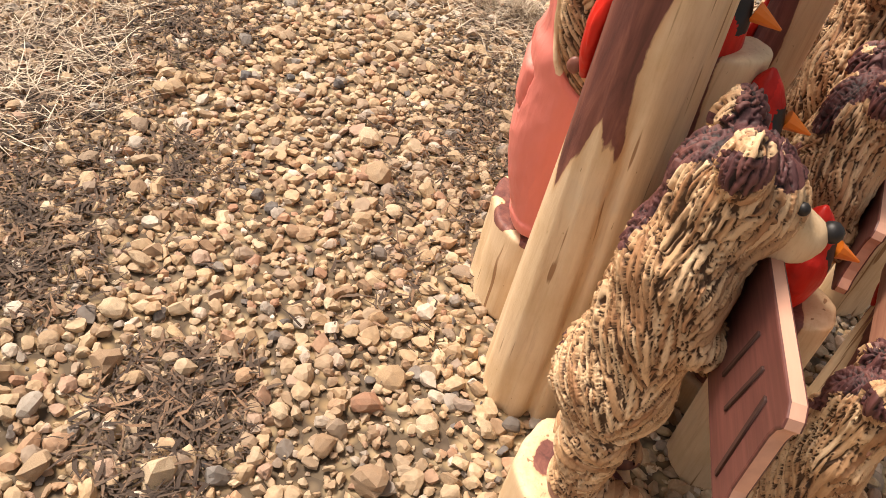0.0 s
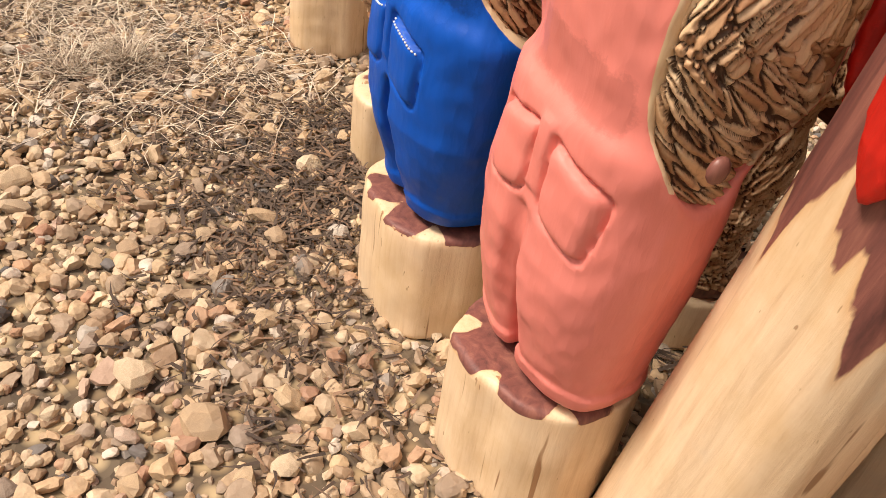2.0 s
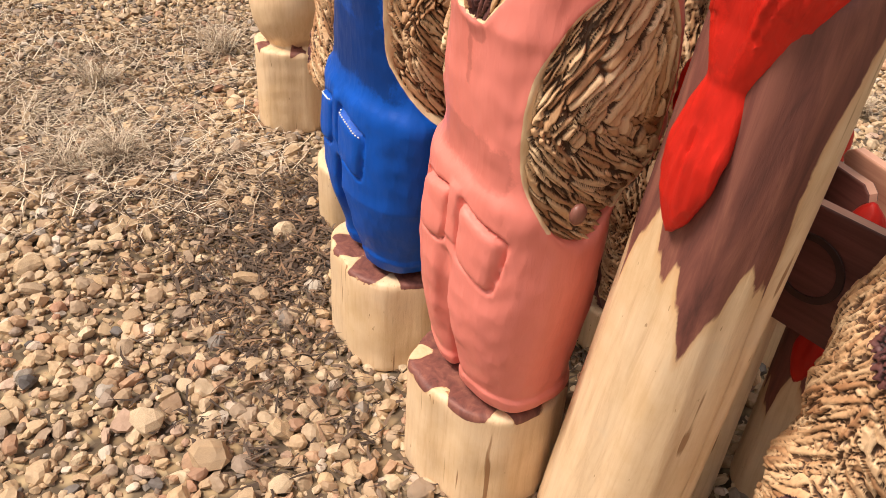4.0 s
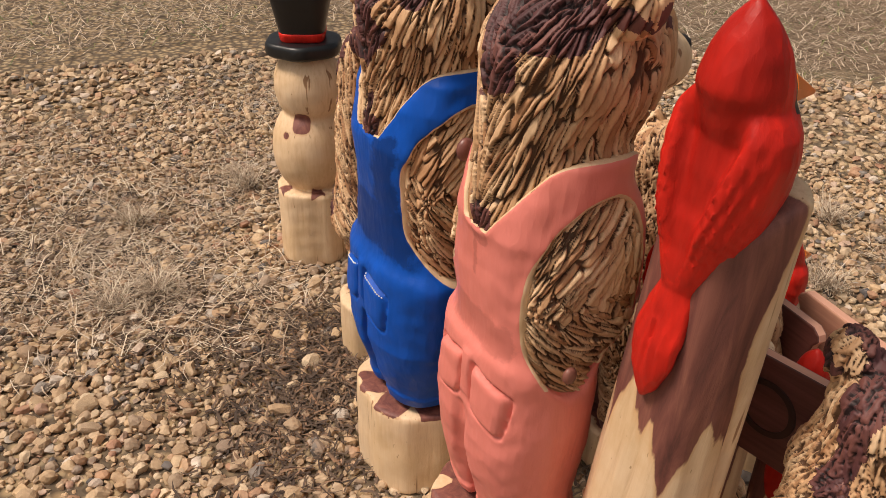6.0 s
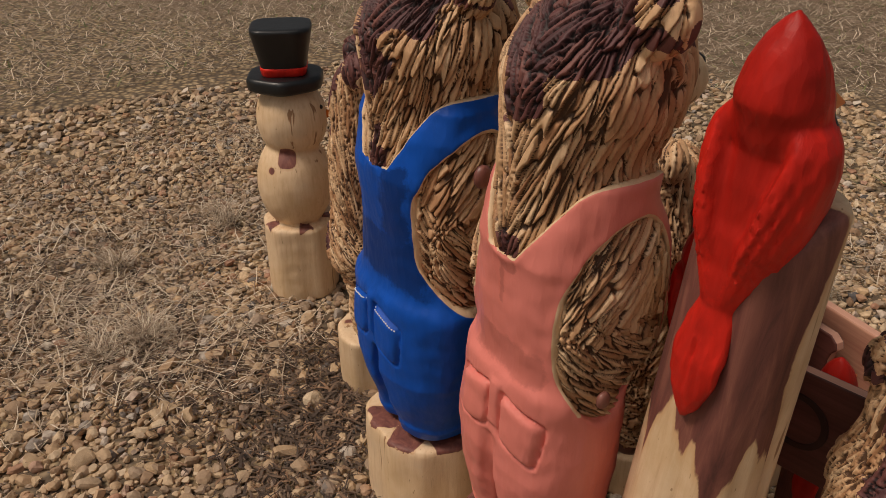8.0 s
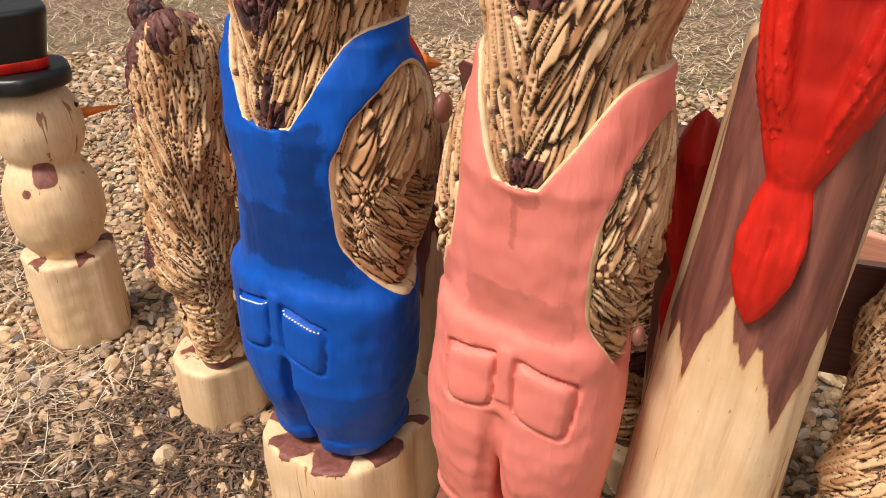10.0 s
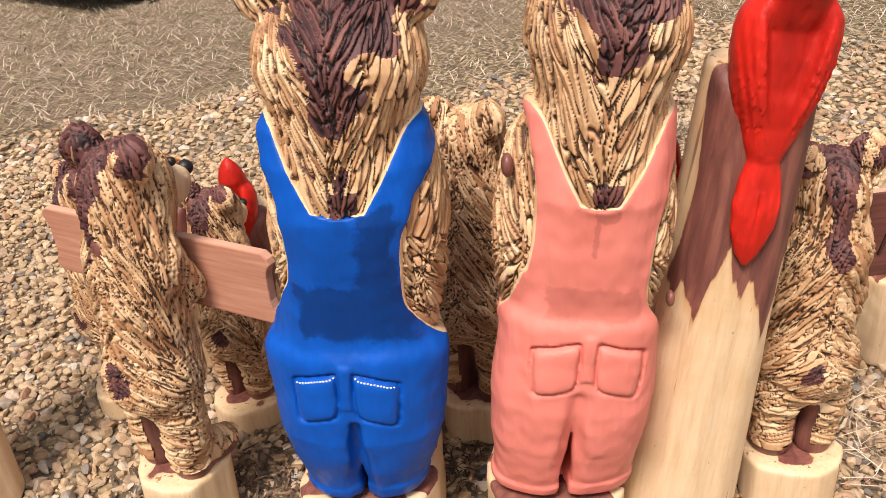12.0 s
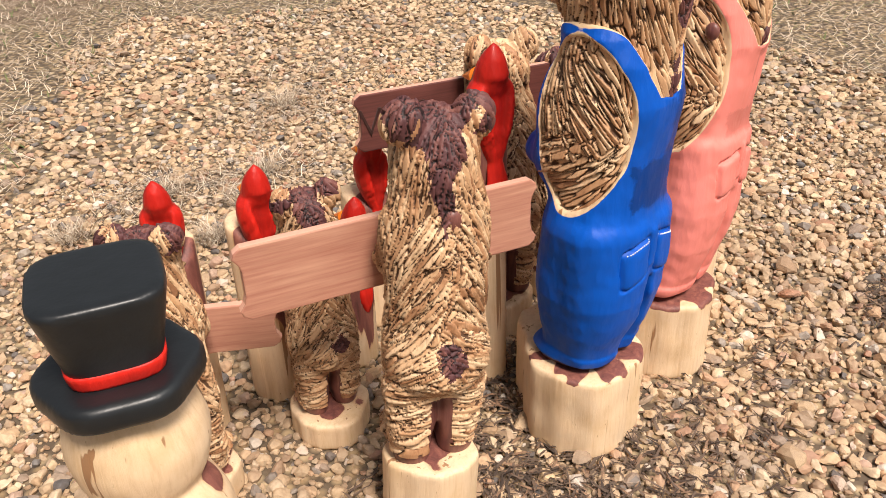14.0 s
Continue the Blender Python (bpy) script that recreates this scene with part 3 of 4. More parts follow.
    if stitched:
        for side in (-1, 1):
            for i in range(13):
                u = 0.019 + 0.0055 * i
                zb = pocket_z - 0.007 - 0.010 * (u - 0.052) / 0.037
                x = side * u + pocket_x + shift + slope * (zb - 0.55)
                z = zb - slope * (side * u + pocket_x)
                ys = np.linspace(-0.26, -0.05, 300)
                d = cloth(np.stack([np.full(300, x), ys, np.full(300, z)], -1).astype(np.float32))
                y = ys[np.argmax(d < 0)]
                b = bmesh.new()
                bmesh.ops.create_cube(b, size=1, matrix=Matrix.Translation((x, y, z)) @ Matrix.Diagonal((0.0034, 0.0022, 0.0019, 1)))
                c.add_bm(b, WHITE)
    return c


def small_bear(seed, s, base_r, base_h, knot=True, purple=True):
    """A furry bear on a log round, arms held forward; s = 1 is 0.82 m from feet to ears."""
    rng = np.random.default_rng(seed)
    c = Carving()

    def stain(v):
        x, y, z = v.T
        return (z > base_h - 0.02) * np.clip(0.5 + (0.072 * s - np.hypot(x, y) - 0.03 * wobble(v, 45, seed)) * 25, 0, 1)

    log_skin(c, base_r, base_h, seed, stain, 0.007, -0.02, depth=0.05)

    def local(p):
        return (p - np.array((0, 0, base_h), np.float32)) / s

    def body(p):
        p = local(p)
        q = np.stack([np.abs(p[..., 0]), p[..., 1], p[..., 2]], -1)
        d = cap(q, (0.052, -0.01, 0.02), (0.055, -0.015, 0.19), 0.043, 0.056)
        d = smin(d, ell(q, (0.056, 0.05, 0.022), (0.045, 0.075, 0.035)), 0.02)
        d = smin(d, ell(q, (0, -0.015, 0.275), (0.112, 0.100, 0.105)), 0.022)
        d = smin(d, ell(q, (0, -0.005, 0.44), (0.104, 0.088, 0.19)), 0.05)
        d = smin(d, ell(q, (0, 0.0, 0.57), (0.100, 0.078, 0.10)), 0.05)
        d = smin(d, ell(q, (0, 0.02, 0.69), (0.082, 0.092, 0.095)), 0.05)
        d = smin(d, ell(q, (0.066, -0.005, 0.768), (0.038, 0.034, 0.046)), 0.012)
        arm = smin(cap(q, (0.072, 0.015, 0.56), (0.070, 0.06, 0.46), 0.034, 0.028), cap(q, (0.070, 0.06, 0.46), (0.045, 0.095, 0.46), 0.028, 0.026), 0.02)
        d = smin(d, arm, 0.02)
        d = smax(d, -cap(q, (0, -0.14, 0.02), (0, -0.12, 0.16), 0.05, 0.035), 0.015)
        return (d + 0.006 * wobble(p, 24, seed)) * s

    lo, hi = (-0.21 * s, -0.19 * s, base_h - 0.02), (0.21 * s, 0.22 * s, base_h + 0.86 * s)
    v, q = skin(body, lo, hi, 0.0085 * max(s, 0.8))
    lp = local(v[q].mean(1).astype(np.float32))
    gap = ((np.abs(lp[:, 0]) < 0.028) & (lp[:, 2] < 0.17)) | (lp[:, 2] < 0.03)
    c.add(v, q[gap], HEART)

    def flow(place, normal):
        x, y, z = local(place).T
        side = np.sign(x + 0.012 * np.sin(14 * z + seed)) * np.minimum(1, np.abs(x) / 0.012)
        down = np.where(z < 0.24, 0.22, np.where(z < 0.36, 0.6, 1.0))
        out = np.where(z < 0.36, 1.0, np.where(z < 0.62, 0.75, 0.25))
        return np.stack([side * out, 0.25 * np.sin(11 * z + seed), -down], -1)

    def heart(place, normal):
        p = local(place)
        x, y, z = p.T
        band = (np.abs(x - 0.012 * math.sin(seed)) + 0.03 * wobble(p, 30, seed) < np.interp(z, [0.52, 0.57, 0.62, 0.68, 0.74, 0.82], [-0.03, 0.010, 0.012, 0.026, 0.046, 0.055])) & (y < 0.05)
        ear = (z > 0.745) & (wobble(p, 40, seed) < 0.1)
        rump = (np.hypot(x - 0.02 * math.cos(seed), (z - 0.30) * 0.8) + 0.02 * wobble(p, 40, seed) < 0.028) & (y < 0)
        return (band | ear | rump) if purple else rump & ear

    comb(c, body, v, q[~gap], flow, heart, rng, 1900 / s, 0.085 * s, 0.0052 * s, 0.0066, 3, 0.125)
    at = lambda x, y, z: Vector((x * s, y * s, z * s + base_h))
    sv, sq = skin(lambda p: (smin(cap(local(p), (0, 0.07, 0.675), (0, 0.135, 0.655), 0.048, 0.034), ell(local(p), (0, 0.11, 0.63), (0.035, 0.05, 0.02)), 0.008)) * s,
                  (-0.08 * s, 0.0, base_h + 0.56 * s), (0.08 * s, 0.21 * s, base_h + 0.76 * s), 0.008)
    c.add(sv, sq, SAP)
    for place, r, m in ((at(0, 0.168, 0.672), 0.017 * s, MASK), (at(0.045, 0.098, 0.722), 0.010 * s, MASK), (at(-0.045, 0.098, 0.722), 0.010 * s, MASK)):
        b = bmesh.new()
        bmesh.ops.create_icosphere(b, subdivisions=2, radius=r, matrix=Matrix.Translation(place))
        c.add_bm(b, m, True)
    if knot:
        b = bmesh.new()
        bmesh.ops.create_icosphere(b, subdivisions=2, radius=0.021 * s, matrix=Matrix.Translation(at(0.004, -0.074, 0.595)) @ Matrix.Diagonal((0.9, 0.5, 1.15, 1)))
        c.add_bm(b, HEART, True)
    return c


# ---- cardinals on posts ----
BIRD_W = [(0.0, 0.004), (0.025, 0.022), (0.07, 0.038), (0.115, 0.043), (0.155, 0.037), (0.188, 0.029), (0.205, 0.036), (0.245, 0.055), (0.30, 0.074), (0.35, 0.084), (0.395, 0.086), (0.422, 0.080), (0.438, 0.068),
          (0.450, 0.057), (0.475, 0.054), (0.505, 0.046), (0.535, 0.030), (0.553, 0.014), (0.562, 0.003)]
BIRD_D = [(0.0, 0.006), (0.05, 0.016), (0.15, 0.019), (0.19, 0.024), (0.23, 0.042), (0.29, 0.064), (0.36, 0.070), (0.42, 0.064), (0.47, 0.056), (0.52, 0.036), (0.562, 0.004)]
BIRD_Y = [(0.0, -0.012), (0.10, -0.012), (0.16, 0.0), (0.25, 0.024), (0.36, 0.030), (0.44, 0.028), (0.562, 0.010)]


def cardinal_post(seed, post_r, post_h, k, tail, lobes=2, taper=0.0, stain_to=None, sway=0.0, face=True, h=0.0065, split=0.0):
    """A red bird carved on the back and top of a post. k = 1: 0.56 m from tail to crest; tail: height of the tail's tip."""
    c = Carving()
    low = tail - 0.06 * k if stain_to is None else stain_to

    def stain(v):
        x, y, z = v.T
        a = np.arctan2(x, -y)
        jag = 0.05 * np.sin(4 * a + seed) + 0.035 * np.sin(9 * a + 2 * seed) + 0.015 * np.sin(23 * a)
        d = np.minimum((z - low - jag) * 9, (1.45 - np.abs(a - 0.12) + 0.12 * np.sin(14 * z)) * 2.5)
        return np.clip(0.5 + d, 0, 1)

    def crevice(p):
        a, z = np.arctan2(p[..., 1], p[..., 0]), p[..., 2]
        open_to = np.clip((0.80 - z) * 5, 0, 1)
        one = np.exp(-((a - 0.10 - 0.08 * np.sin(5 * z)) / 0.085) ** 2) + 0.35 * np.exp(-((a + 0.42 - 0.10 * np.sin(4 * z + 1)) / 0.10) ** 2)
        two = 0.5 * np.exp(-((a - 0.75 + 0.06 * np.sin(7 * z)) / 0.10) ** 2)
        return split * (one + two) * open_to

    f = lambda p: smax(crevice(p) + log_field(p, post_r, post_h, seed, -0.02, lobes=lobes, depth=0.09, taper=taper), p[..., 2] - post_h - 0.7 * p[..., 1], 0.02)
    R = post_r * 1.35 + 0.02
    v, q = skin(f, (-R, -R, -0.04), (R, R, post_h + 0.06), 0.007)
    c.add(v, q, SAP, mark=np.maximum(stain(v), 1.4 * (crevice(v) > 0.80 * split) * (wobble(v, 18, 1) > 0.05) * (split > 0)))
    by = -(post_r - taper * (tail + 0.3 * k)) * 0.92

    def local(p):
        o = (p - np.array((0, by, tail), np.float32)) / k
        o[..., 0] -= sway * (o[..., 2] - 0.3)
        o[..., 0] = (o[..., 0] - 0.006) * 1.06
        return o

    def bird(p):
        p = local(p)
        x, y, z = np.abs(p[..., 0]), p[..., 1], p[..., 2]
        w, d, yc = (np.interp(z, *np.array(t, np.float32).T).astype(np.float32) for t in (BIRD_W, BIRD_D, BIRD_Y))
        g = np.sqrt((x / w) ** 2 + ((y - yc) / d) ** 2)
        f = smax((g - 1) * np.minimum(w, d) * 0.85, np.maximum(-z, z - 0.565), 0.004)
        behind = np.clip((yc - y) / 0.02, 0, 1)
        valley = 0.006 + 0.19 * np.clip(z - 0.20, 0, 0.22)
        nape = 0.024 * soft_step(valley - x, 0, 0.004) * np.clip((z - 0.20) * 9, 0, 1) * np.clip((0.462 - z) * 16, 0, 1) * behind
        across = x - 0.26 * (z - 0.19)
        plume = np.sin(across * 520 + 1.5 * np.sin(26 * z + seed)) * np.clip((0.435 - z) * 12, 0, 1) * np.clip((z - 0.20) * 20, 0, 1) * soft_step(x - valley, 0, 0.004)
        vane = np.sin(x * 420 + 14 * z) * np.clip((0.175 - z) * 30, 0, 1)
        quill = 0.004 * np.exp(-(x / 0.0022) ** 2) * np.clip((0.17 - z) * 20, 0, 1) * np.clip((z - 0.05) * 20, 0, 1)
        f = f + nape + quill + (0.0021 * plume + 0.0011 * vane) * behind
        return (f + 0.0004 * wobble(p, 70, seed)) * k

    bv, bq = skin(bird, (-0.16 * k, by - 0.14 * k, tail - 0.03), (0.16 * k, by + 0.18 * k, tail + 0.60 * k), 0.0048 if k > 0.8 else 0.0055)
    lp = local(bv[bq].mean(1).astype(np.float32))
    dark = (lp[:, 1] > 0.055) & (np.abs(lp[:, 2] - 0.44) < 0.04) & (np.abs(lp[:, 0]) < 0.055)
    lv = local(bv.astype(np.float32))
    # shade in the groove down the back, put into the red as a mark
    nape = np.minimum(0.006 + 0.19 * np.clip(lv[:, 2] - 0.20, 0, 0.30) - np.abs(lv[:, 0]), lv[:, 2] - 0.21)
    c.add(bv, bq, [MASK if t and face else RED for t in dark], mark=(0.5 + nape * 22) * (lv[:, 1] < 0.03))
    if face:
        b = bmesh.new()
        bmesh.ops.create_cone(b, segments=10, cap_ends=True, radius1=0.026 * k, radius2=0.003 * k, depth=0.07 * k,
                              matrix=Matrix.Translation((0, by + 0.125 * k, tail + 0.435 * k)) @ Matrix.Rotation(radians(-105), 4, "X"))
        c.add_bm(b, ORANGE)
    return c


# ---- snowmen ----
def snowman(seed, k=1.0):
    c = Carving()
    squat = np.array((1, 1, 0.925), np.float32)
    rng = np.random.default_rng(seed)

    def body(p):
        p = p / (k * squat)
        d = log_field(p, 0.116, 0.262, seed, -0.02, lobes=4, depth=0.02)
        d = smin(d, smax(ell(p, (0, 0, 0.400), (0.121, 0.119, 0.175)), 0.262 - p[..., 2], 0.004), 0.006)
        d = smin(d, smax(ell(p, (0, 0.008, 0.625), (0.107, 0.107, 0.142)), 0.520 - p[..., 2], 0.008), 0.006)
        return (d + 0.0012 * wobble(p, 60, seed)) * k

    v, q = skin(body, (-0.14 * k, -0.14 * k, -0.04), (0.14 * k, 0.14 * k, 0.77 * k), 0.008)
    mid = v / (k * squat)
    a = np.arctan2(mid[:, 0], -mid[:, 1])
    knot = (0.036 - np.hypot((a - 1.43) * 0.11, (mid[:, 2] - 0.525) * (0.8 + 0.5 * (mid[:, 2] > 0.525))) - 0.005 * wobble(mid, 60, seed)) * 45
    seam = np.minimum((0.011 + 0.008 * np.sin(9 * a) - np.abs(mid[:, 2] - 0.262)) * 60, (np.sin(5 * a + seed) - 0.5) * 3)
    eye = (0.012 - np.hypot((a - 0.95) * 0.11, mid[:, 2] - 0.475)) * 60
    c.add(v, q, SAP, mark=0.5 + np.maximum(np.maximum(knot, seam), eye))

    def brim(p):
        p = p / (k * squat)
        r = np.hypot(p[..., 0], p[..., 1]) + 0.004 * np.sin(6 * np.arctan2(p[..., 1], p[..., 0]) + seed)
        return smax(r - 0.116, np.abs(p[..., 2] - 0.757) - 0.024, 0.016) * k

    def crown(p):
        p = p / (k * squat)
        wide = 0.062 + 0.20 * (p[..., 2] - 0.78)
        x, y = np.abs(p[..., 0]), np.abs(p[..., 1])
        sq = (np.maximum(x, 0) ** 4 + np.maximum(y, 0) ** 4) ** 0.25
        return smax(sq - wide, smax(p[..., 2] - 0.935, 0.77 - p[..., 2], 0.01), 0.014) * k

    for f in (brim, crown):
        v, q = skin(f, (-0.15 * k, -0.15 * k, 0.65 * k), (0.15 * k, 0.15 * k, 0.90 * k), 0.007)
        c.add(v, q, BLACK)
    band = lambda p: smax(crown(p) - 0.004, np.abs(p[..., 2] - 0.735 * k) - 0.014 * k, 0.003)
    v, q = skin(band, (-0.12 * k, -0.12 * k, 0.70 * k), (0.12 * k, 0.12 * k, 0.78 * k), 0.006)
    c.add(v, q, RED)
    b = bmesh.new()
    bmesh.ops.create_cone(b, segments=12, cap_ends=True, radius1=0.016 * k, radius2=0.003 * k, depth=0.11 * k,
                          matrix=Matrix.Translation((0, 0.145 * k, 0.585 * k)) @ Matrix.Rotation(radians(-90), 4, "X"))
    c.add_bm(b, ORANGE, True)
    for x in (-0.04, 0.04):
        b = bmesh.new()
        bmesh.ops.create_icosphere(b, subdivisions=1, radius=0.009 * k, matrix=Matrix.Translation((x * k, 0.098 * k, 0.62 * k)))
        c.add_bm(b, MASK, True)
    return c


# ---- sign boards ----
def sign_board(length, height, face, m, label, letters=(), thick=0.022):
    """A plank with scooped ends, standing in its local x-z plane; letters: (text, x, size) burnt into the near side."""
    bm = bmesh.new()
    L, H = length / 2, height / 2
    outline = []
    for sx, sz in ((1, 1), (-1, 1), (-1, -1), (1, -1)):
        corner = [(L - 0.018, H), (L - 0.004, H - 0.010), (L, H - 0.022), (L - 0.010, H - 0.036), (L - 0.014, H - 0.052)]
        if sx * sz > 0:
            corner = corner[::-1]
        outline += [(sx * x, sz * z) for x, z in corner]
    front = [bm.verts.new((x, -thick / 2, z)) for x, z in outline]
    back = [bm.verts.new((x, thick / 2, z)) for x, z in outline]
    bm.faces.new(front)
    bm.faces.new(back[::-1])
    edge = []
    for i in range(len(front)):
        j = (i + 1) % len(front)
        edge.append(bm.faces.new((front[j], front[i], back[i], back[j])))
    for f in edge:
        f.material_index = 1
    bmesh.ops.recalc_face_normals(bm, faces=bm.faces)
    bmesh.ops.bevel(bm, geom=[e for e in bm.edges if len({f.material_index for f in e.link_faces}) == 2], offset=0.003, segments=2, affect="EDGES", profile=0.5)
    me = bpy.data.meshes.new("wooden_sign")
    bm.to_mesh(me)
    bm.free()
    me.materials.append(face)
    me.materials.append(CEDAR_EDGE)
    ob = new("wooden_sign", me)
    ob.matrix_world = m
    tagged(ob, label, "sign", "signs held by the bears")
    for text, x, z, size in letters:
        cu = bpy.data.curves.new("letter", "FONT")
        cu.body, cu.size, cu.extrude, cu.align_x, cu.align_y = text, size, 0.002, "CENTER", "CENTER"
        cu.bevel_depth, cu.offset = 0.0008, -0.0025
        tmp = bpy.data.objects.new("letter", cu)
        lm = bpy.data.meshes.new_from_object(tmp)
        bpy.data.objects.remove(tmp)
        lm.materials.clear()
        lm.materials.append(SCORCH_DARK)
        lo = new("letter", lm)
        lo.parent = ob
        lo.matrix_local = pose(x, -thick / 2 - 0.0005, z, 90, 0, 0)
    return ob


# ---- the large figures ----
BLUE_ROWS = [(0.19, 0.078, 0.064, -0.012), (0.235, 0.096, 0.076, -0.014), (0.32, 0.117, 0.096, -0.022), (0.4, 0.135, 0.108, -0.028), (0.5, 0.142, 0.106, -0.030), (0.56, 0.141, 0.104, -0.032),
             (0.62, 0.129, 0.096, -0.036), (0.72, 0.115, 0.092, -0.042), (0.84, 0.123, 0.100, -0.044), (0.92, 0.130, 0.094, -0.036), (0.97, 0.126, 0.084, -0.024), (1.02, 0.092, 0.066, -0.005), (1.06, 0.070, 0.050, 0.000)]
PINK_ROWS = [(0.2, 0.090, 0.058, -0.006), (0.245, 0.106, 0.070, -0.008), (0.36, 0.120, 0.094, -0.020), (0.46, 0.124, 0.100, -0.026), (0.55, 0.120, 0.098, -0.028), (0.62, 0.118, 0.095, -0.030),
             (0.68, 0.109, 0.088, -0.036), (0.76, 0.103, 0.092, -0.042), (0.86, 0.106, 0.098, -0.044), (0.93, 0.107, 0.092, -0.034), (0.98, 0.104, 0.082, -0.022), (1.02, 0.086, 0.066, -0.005), (1.06, 0.070, 0.050, 0.000)]
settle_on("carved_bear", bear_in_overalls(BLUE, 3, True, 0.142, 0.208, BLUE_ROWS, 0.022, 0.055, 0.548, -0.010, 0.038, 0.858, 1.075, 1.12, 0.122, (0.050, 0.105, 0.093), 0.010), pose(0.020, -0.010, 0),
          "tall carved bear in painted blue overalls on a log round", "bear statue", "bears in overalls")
settle_on("carved_bear", bear_in_overalls(PINK, 8, False, 0.134, 0.212, PINK_ROWS, 0.033, 0.085, 0.603, 0.010, 0.026, 0.862, 1.105, 1.0, -0.110, (-0.03, 0.03, 0.110)), pose(0.400, -0.030, 0),
          "tall carved bear in painted pink overalls on a log round", "bear statue", "bears in overalls")
settle_on("carved_cardinal", cardinal_post(2, 0.114, 1.02, 0.98, 0.690, taper=0.034, split=0.018), pose(0.642, 0.040, 0, 1.2, 5.4, 0),
          "tall peeled post with red carved cardinal and purple heartwood", "bird statue", "cardinals on posts")

# ---- small bears and their signs ----
BEARS = "small carved bears"


def bear_at(seed, s, r, h, x, y, turn, label, lean=0.0, purple=True):
    return settle_on("carved_bear", small_bear(seed, s, r, h, purple, purple), pose(x, y, 0, 0, lean, turn), label, "bear statue", BEARS)


bear_at(11, 0.96, 0.100, 0.160, -0.433, 0.085, -28, "small carved bear with scored tan fur holding a plain cedar board", 3.5)
sign_board(0.63, 0.155, CEDAR_PALE, pose(-0.405, 0.168, 0.615, 0, 0, -25), "blank pale pink cedar board held across a carved bear's chest")
bear_at(12, 0.78, 0.098, 0.055, -0.740, 0.525, -50, "short carved bear with shaggy scored fur on a thin log slice")
sign_board(0.50, 0.12, CEDAR_PALE, pose(-0.69, 0.61, 0.37, 0, 4, -36), "short reddish cedar board held by a short carved bear")
bear_at(13, 0.74, 0.098, 0.055, -0.385, 0.455, -20, "short carved bear with dark purple ears behind a larger bear")
bear_at(14, 0.93, 0.095, 0.10, 0.235, 0.39, -25, "carved bear with plain tan fur holding a lettered dark board", 0, False)
sign_board(0.60, 0.15, CEDAR_DARK, pose(0.19, 0.475, 0.66, 0, 0, -26), "dark cedar board with burnt letters held by a carved bear", [("W", -0.235, -0.003, 0.11), ("E", -0.135, -0.003, 0.11)])
bear_at(15, 0.86, 0.09, 0.07, 0.50, 0.37, 10, "carved bear with pale pinkish fur behind the cardinal posts")
sign_board(0.42, 0.15, CEDAR_DARK, pose(0.44, 0.475, 0.50, 0, 0, -8), "plain dark cedar board held by a pale carved bear")
bear_at(16, 0.88, 0.105, 0.105, 0.925, 0.150, 6, "carved bear with long straight scored fur holding a dark board")
sign_board(0.62, 0.195, CEDAR_DARK, pose(0.905, 0.245, 0.555, 0, -3, 5), "dark purple cedar board with burnt ring letter held by a bear", [("C", -0.285, 0.0, 0.12), ("O", -0.185, 0.0, 0.15), ("/", 0.13, 0, 0.15), ("/", 0.19, 0, 0.15), ("|", 0.25, 0, 0.15)])
bear_at(17, 0.62, 0.085, 0.06, 0.95, 0.44, 0, "short carved bear with scored fur behind a taller bear")
sign_board(0.48, 0.14, CEDAR_PALE, pose(0.765, 0.495, 0.505, 0, 0, -10), "blank pale cedar board among the small carvings")

# ---- more cardinals ----
CARDS = "cardinals on posts"


def card_at(seed, r, h, k, tail, x, y, turn, label):
    return settle_on("carved_cardinal", cardinal_post(seed, r, h, k, tail), pose(x, y, 0, 0, 0, turn), label, "bird statue", CARDS)


card_at(21, 0.062, 0.74, 0.74, 0.49, 0.015, 0.285, -15, "slim peeled post topped by a red carved cardinal")
card_at(22, 0.058, 0.76, 0.66, 0.52, 0.60, 0.13, -10, "slim pale post with a red carved cardinal and knot")
card_at(23, 0.066, 0.50, 0.66, 0.285, -0.375, 0.68, -10, "short round post with a small red cardinal")
card_at(24, 0.068, 0.36, 0.62, 0.15, -0.14, 0.62, -5, "short round signed post with a small red cardinal")
card_at(25, 0.054, 0.62, 0.62, 0.41, 0.63, 0.235, 0, "pale post with a red cardinal, black mask and orange beak")
card_at(26, 0.060, 0.44, 0.60, 0.28, 0.70, 0.385, 5, "short pale post with a red cardinal and black mask")
card_at(27, 0.062, 0.44, 0.62, 0.28, 0.42, 0.66, 0, "short pale post with a bright red carved cardinal")
card_at(29, 0.060, 0.52, 0.58, 0.36, -0.575, 0.72, -40, "low post with a red cardinal and orange beak")
card_at(28, 0.062, 0.42, 0.62, 0.26, 0.02, 0.70, -10, "short pale post with a small red cardinal farther out")

# ---- snowmen ----
settle_on("carved_snowman", snowman(5, 0.99), pose(-1.005, 0.135, 0, 0, 0, -27), "pale carved wooden snowman with black top hat and red band", "snowman statue", "snowmen")
settle_on("carved_snowman", snowman(6, 1.0), pose(1.37, 0.66, 0, 0, 0, -20), "pale carved wooden snowman with black hat beside a bear", "snowman statue", "snowmen")


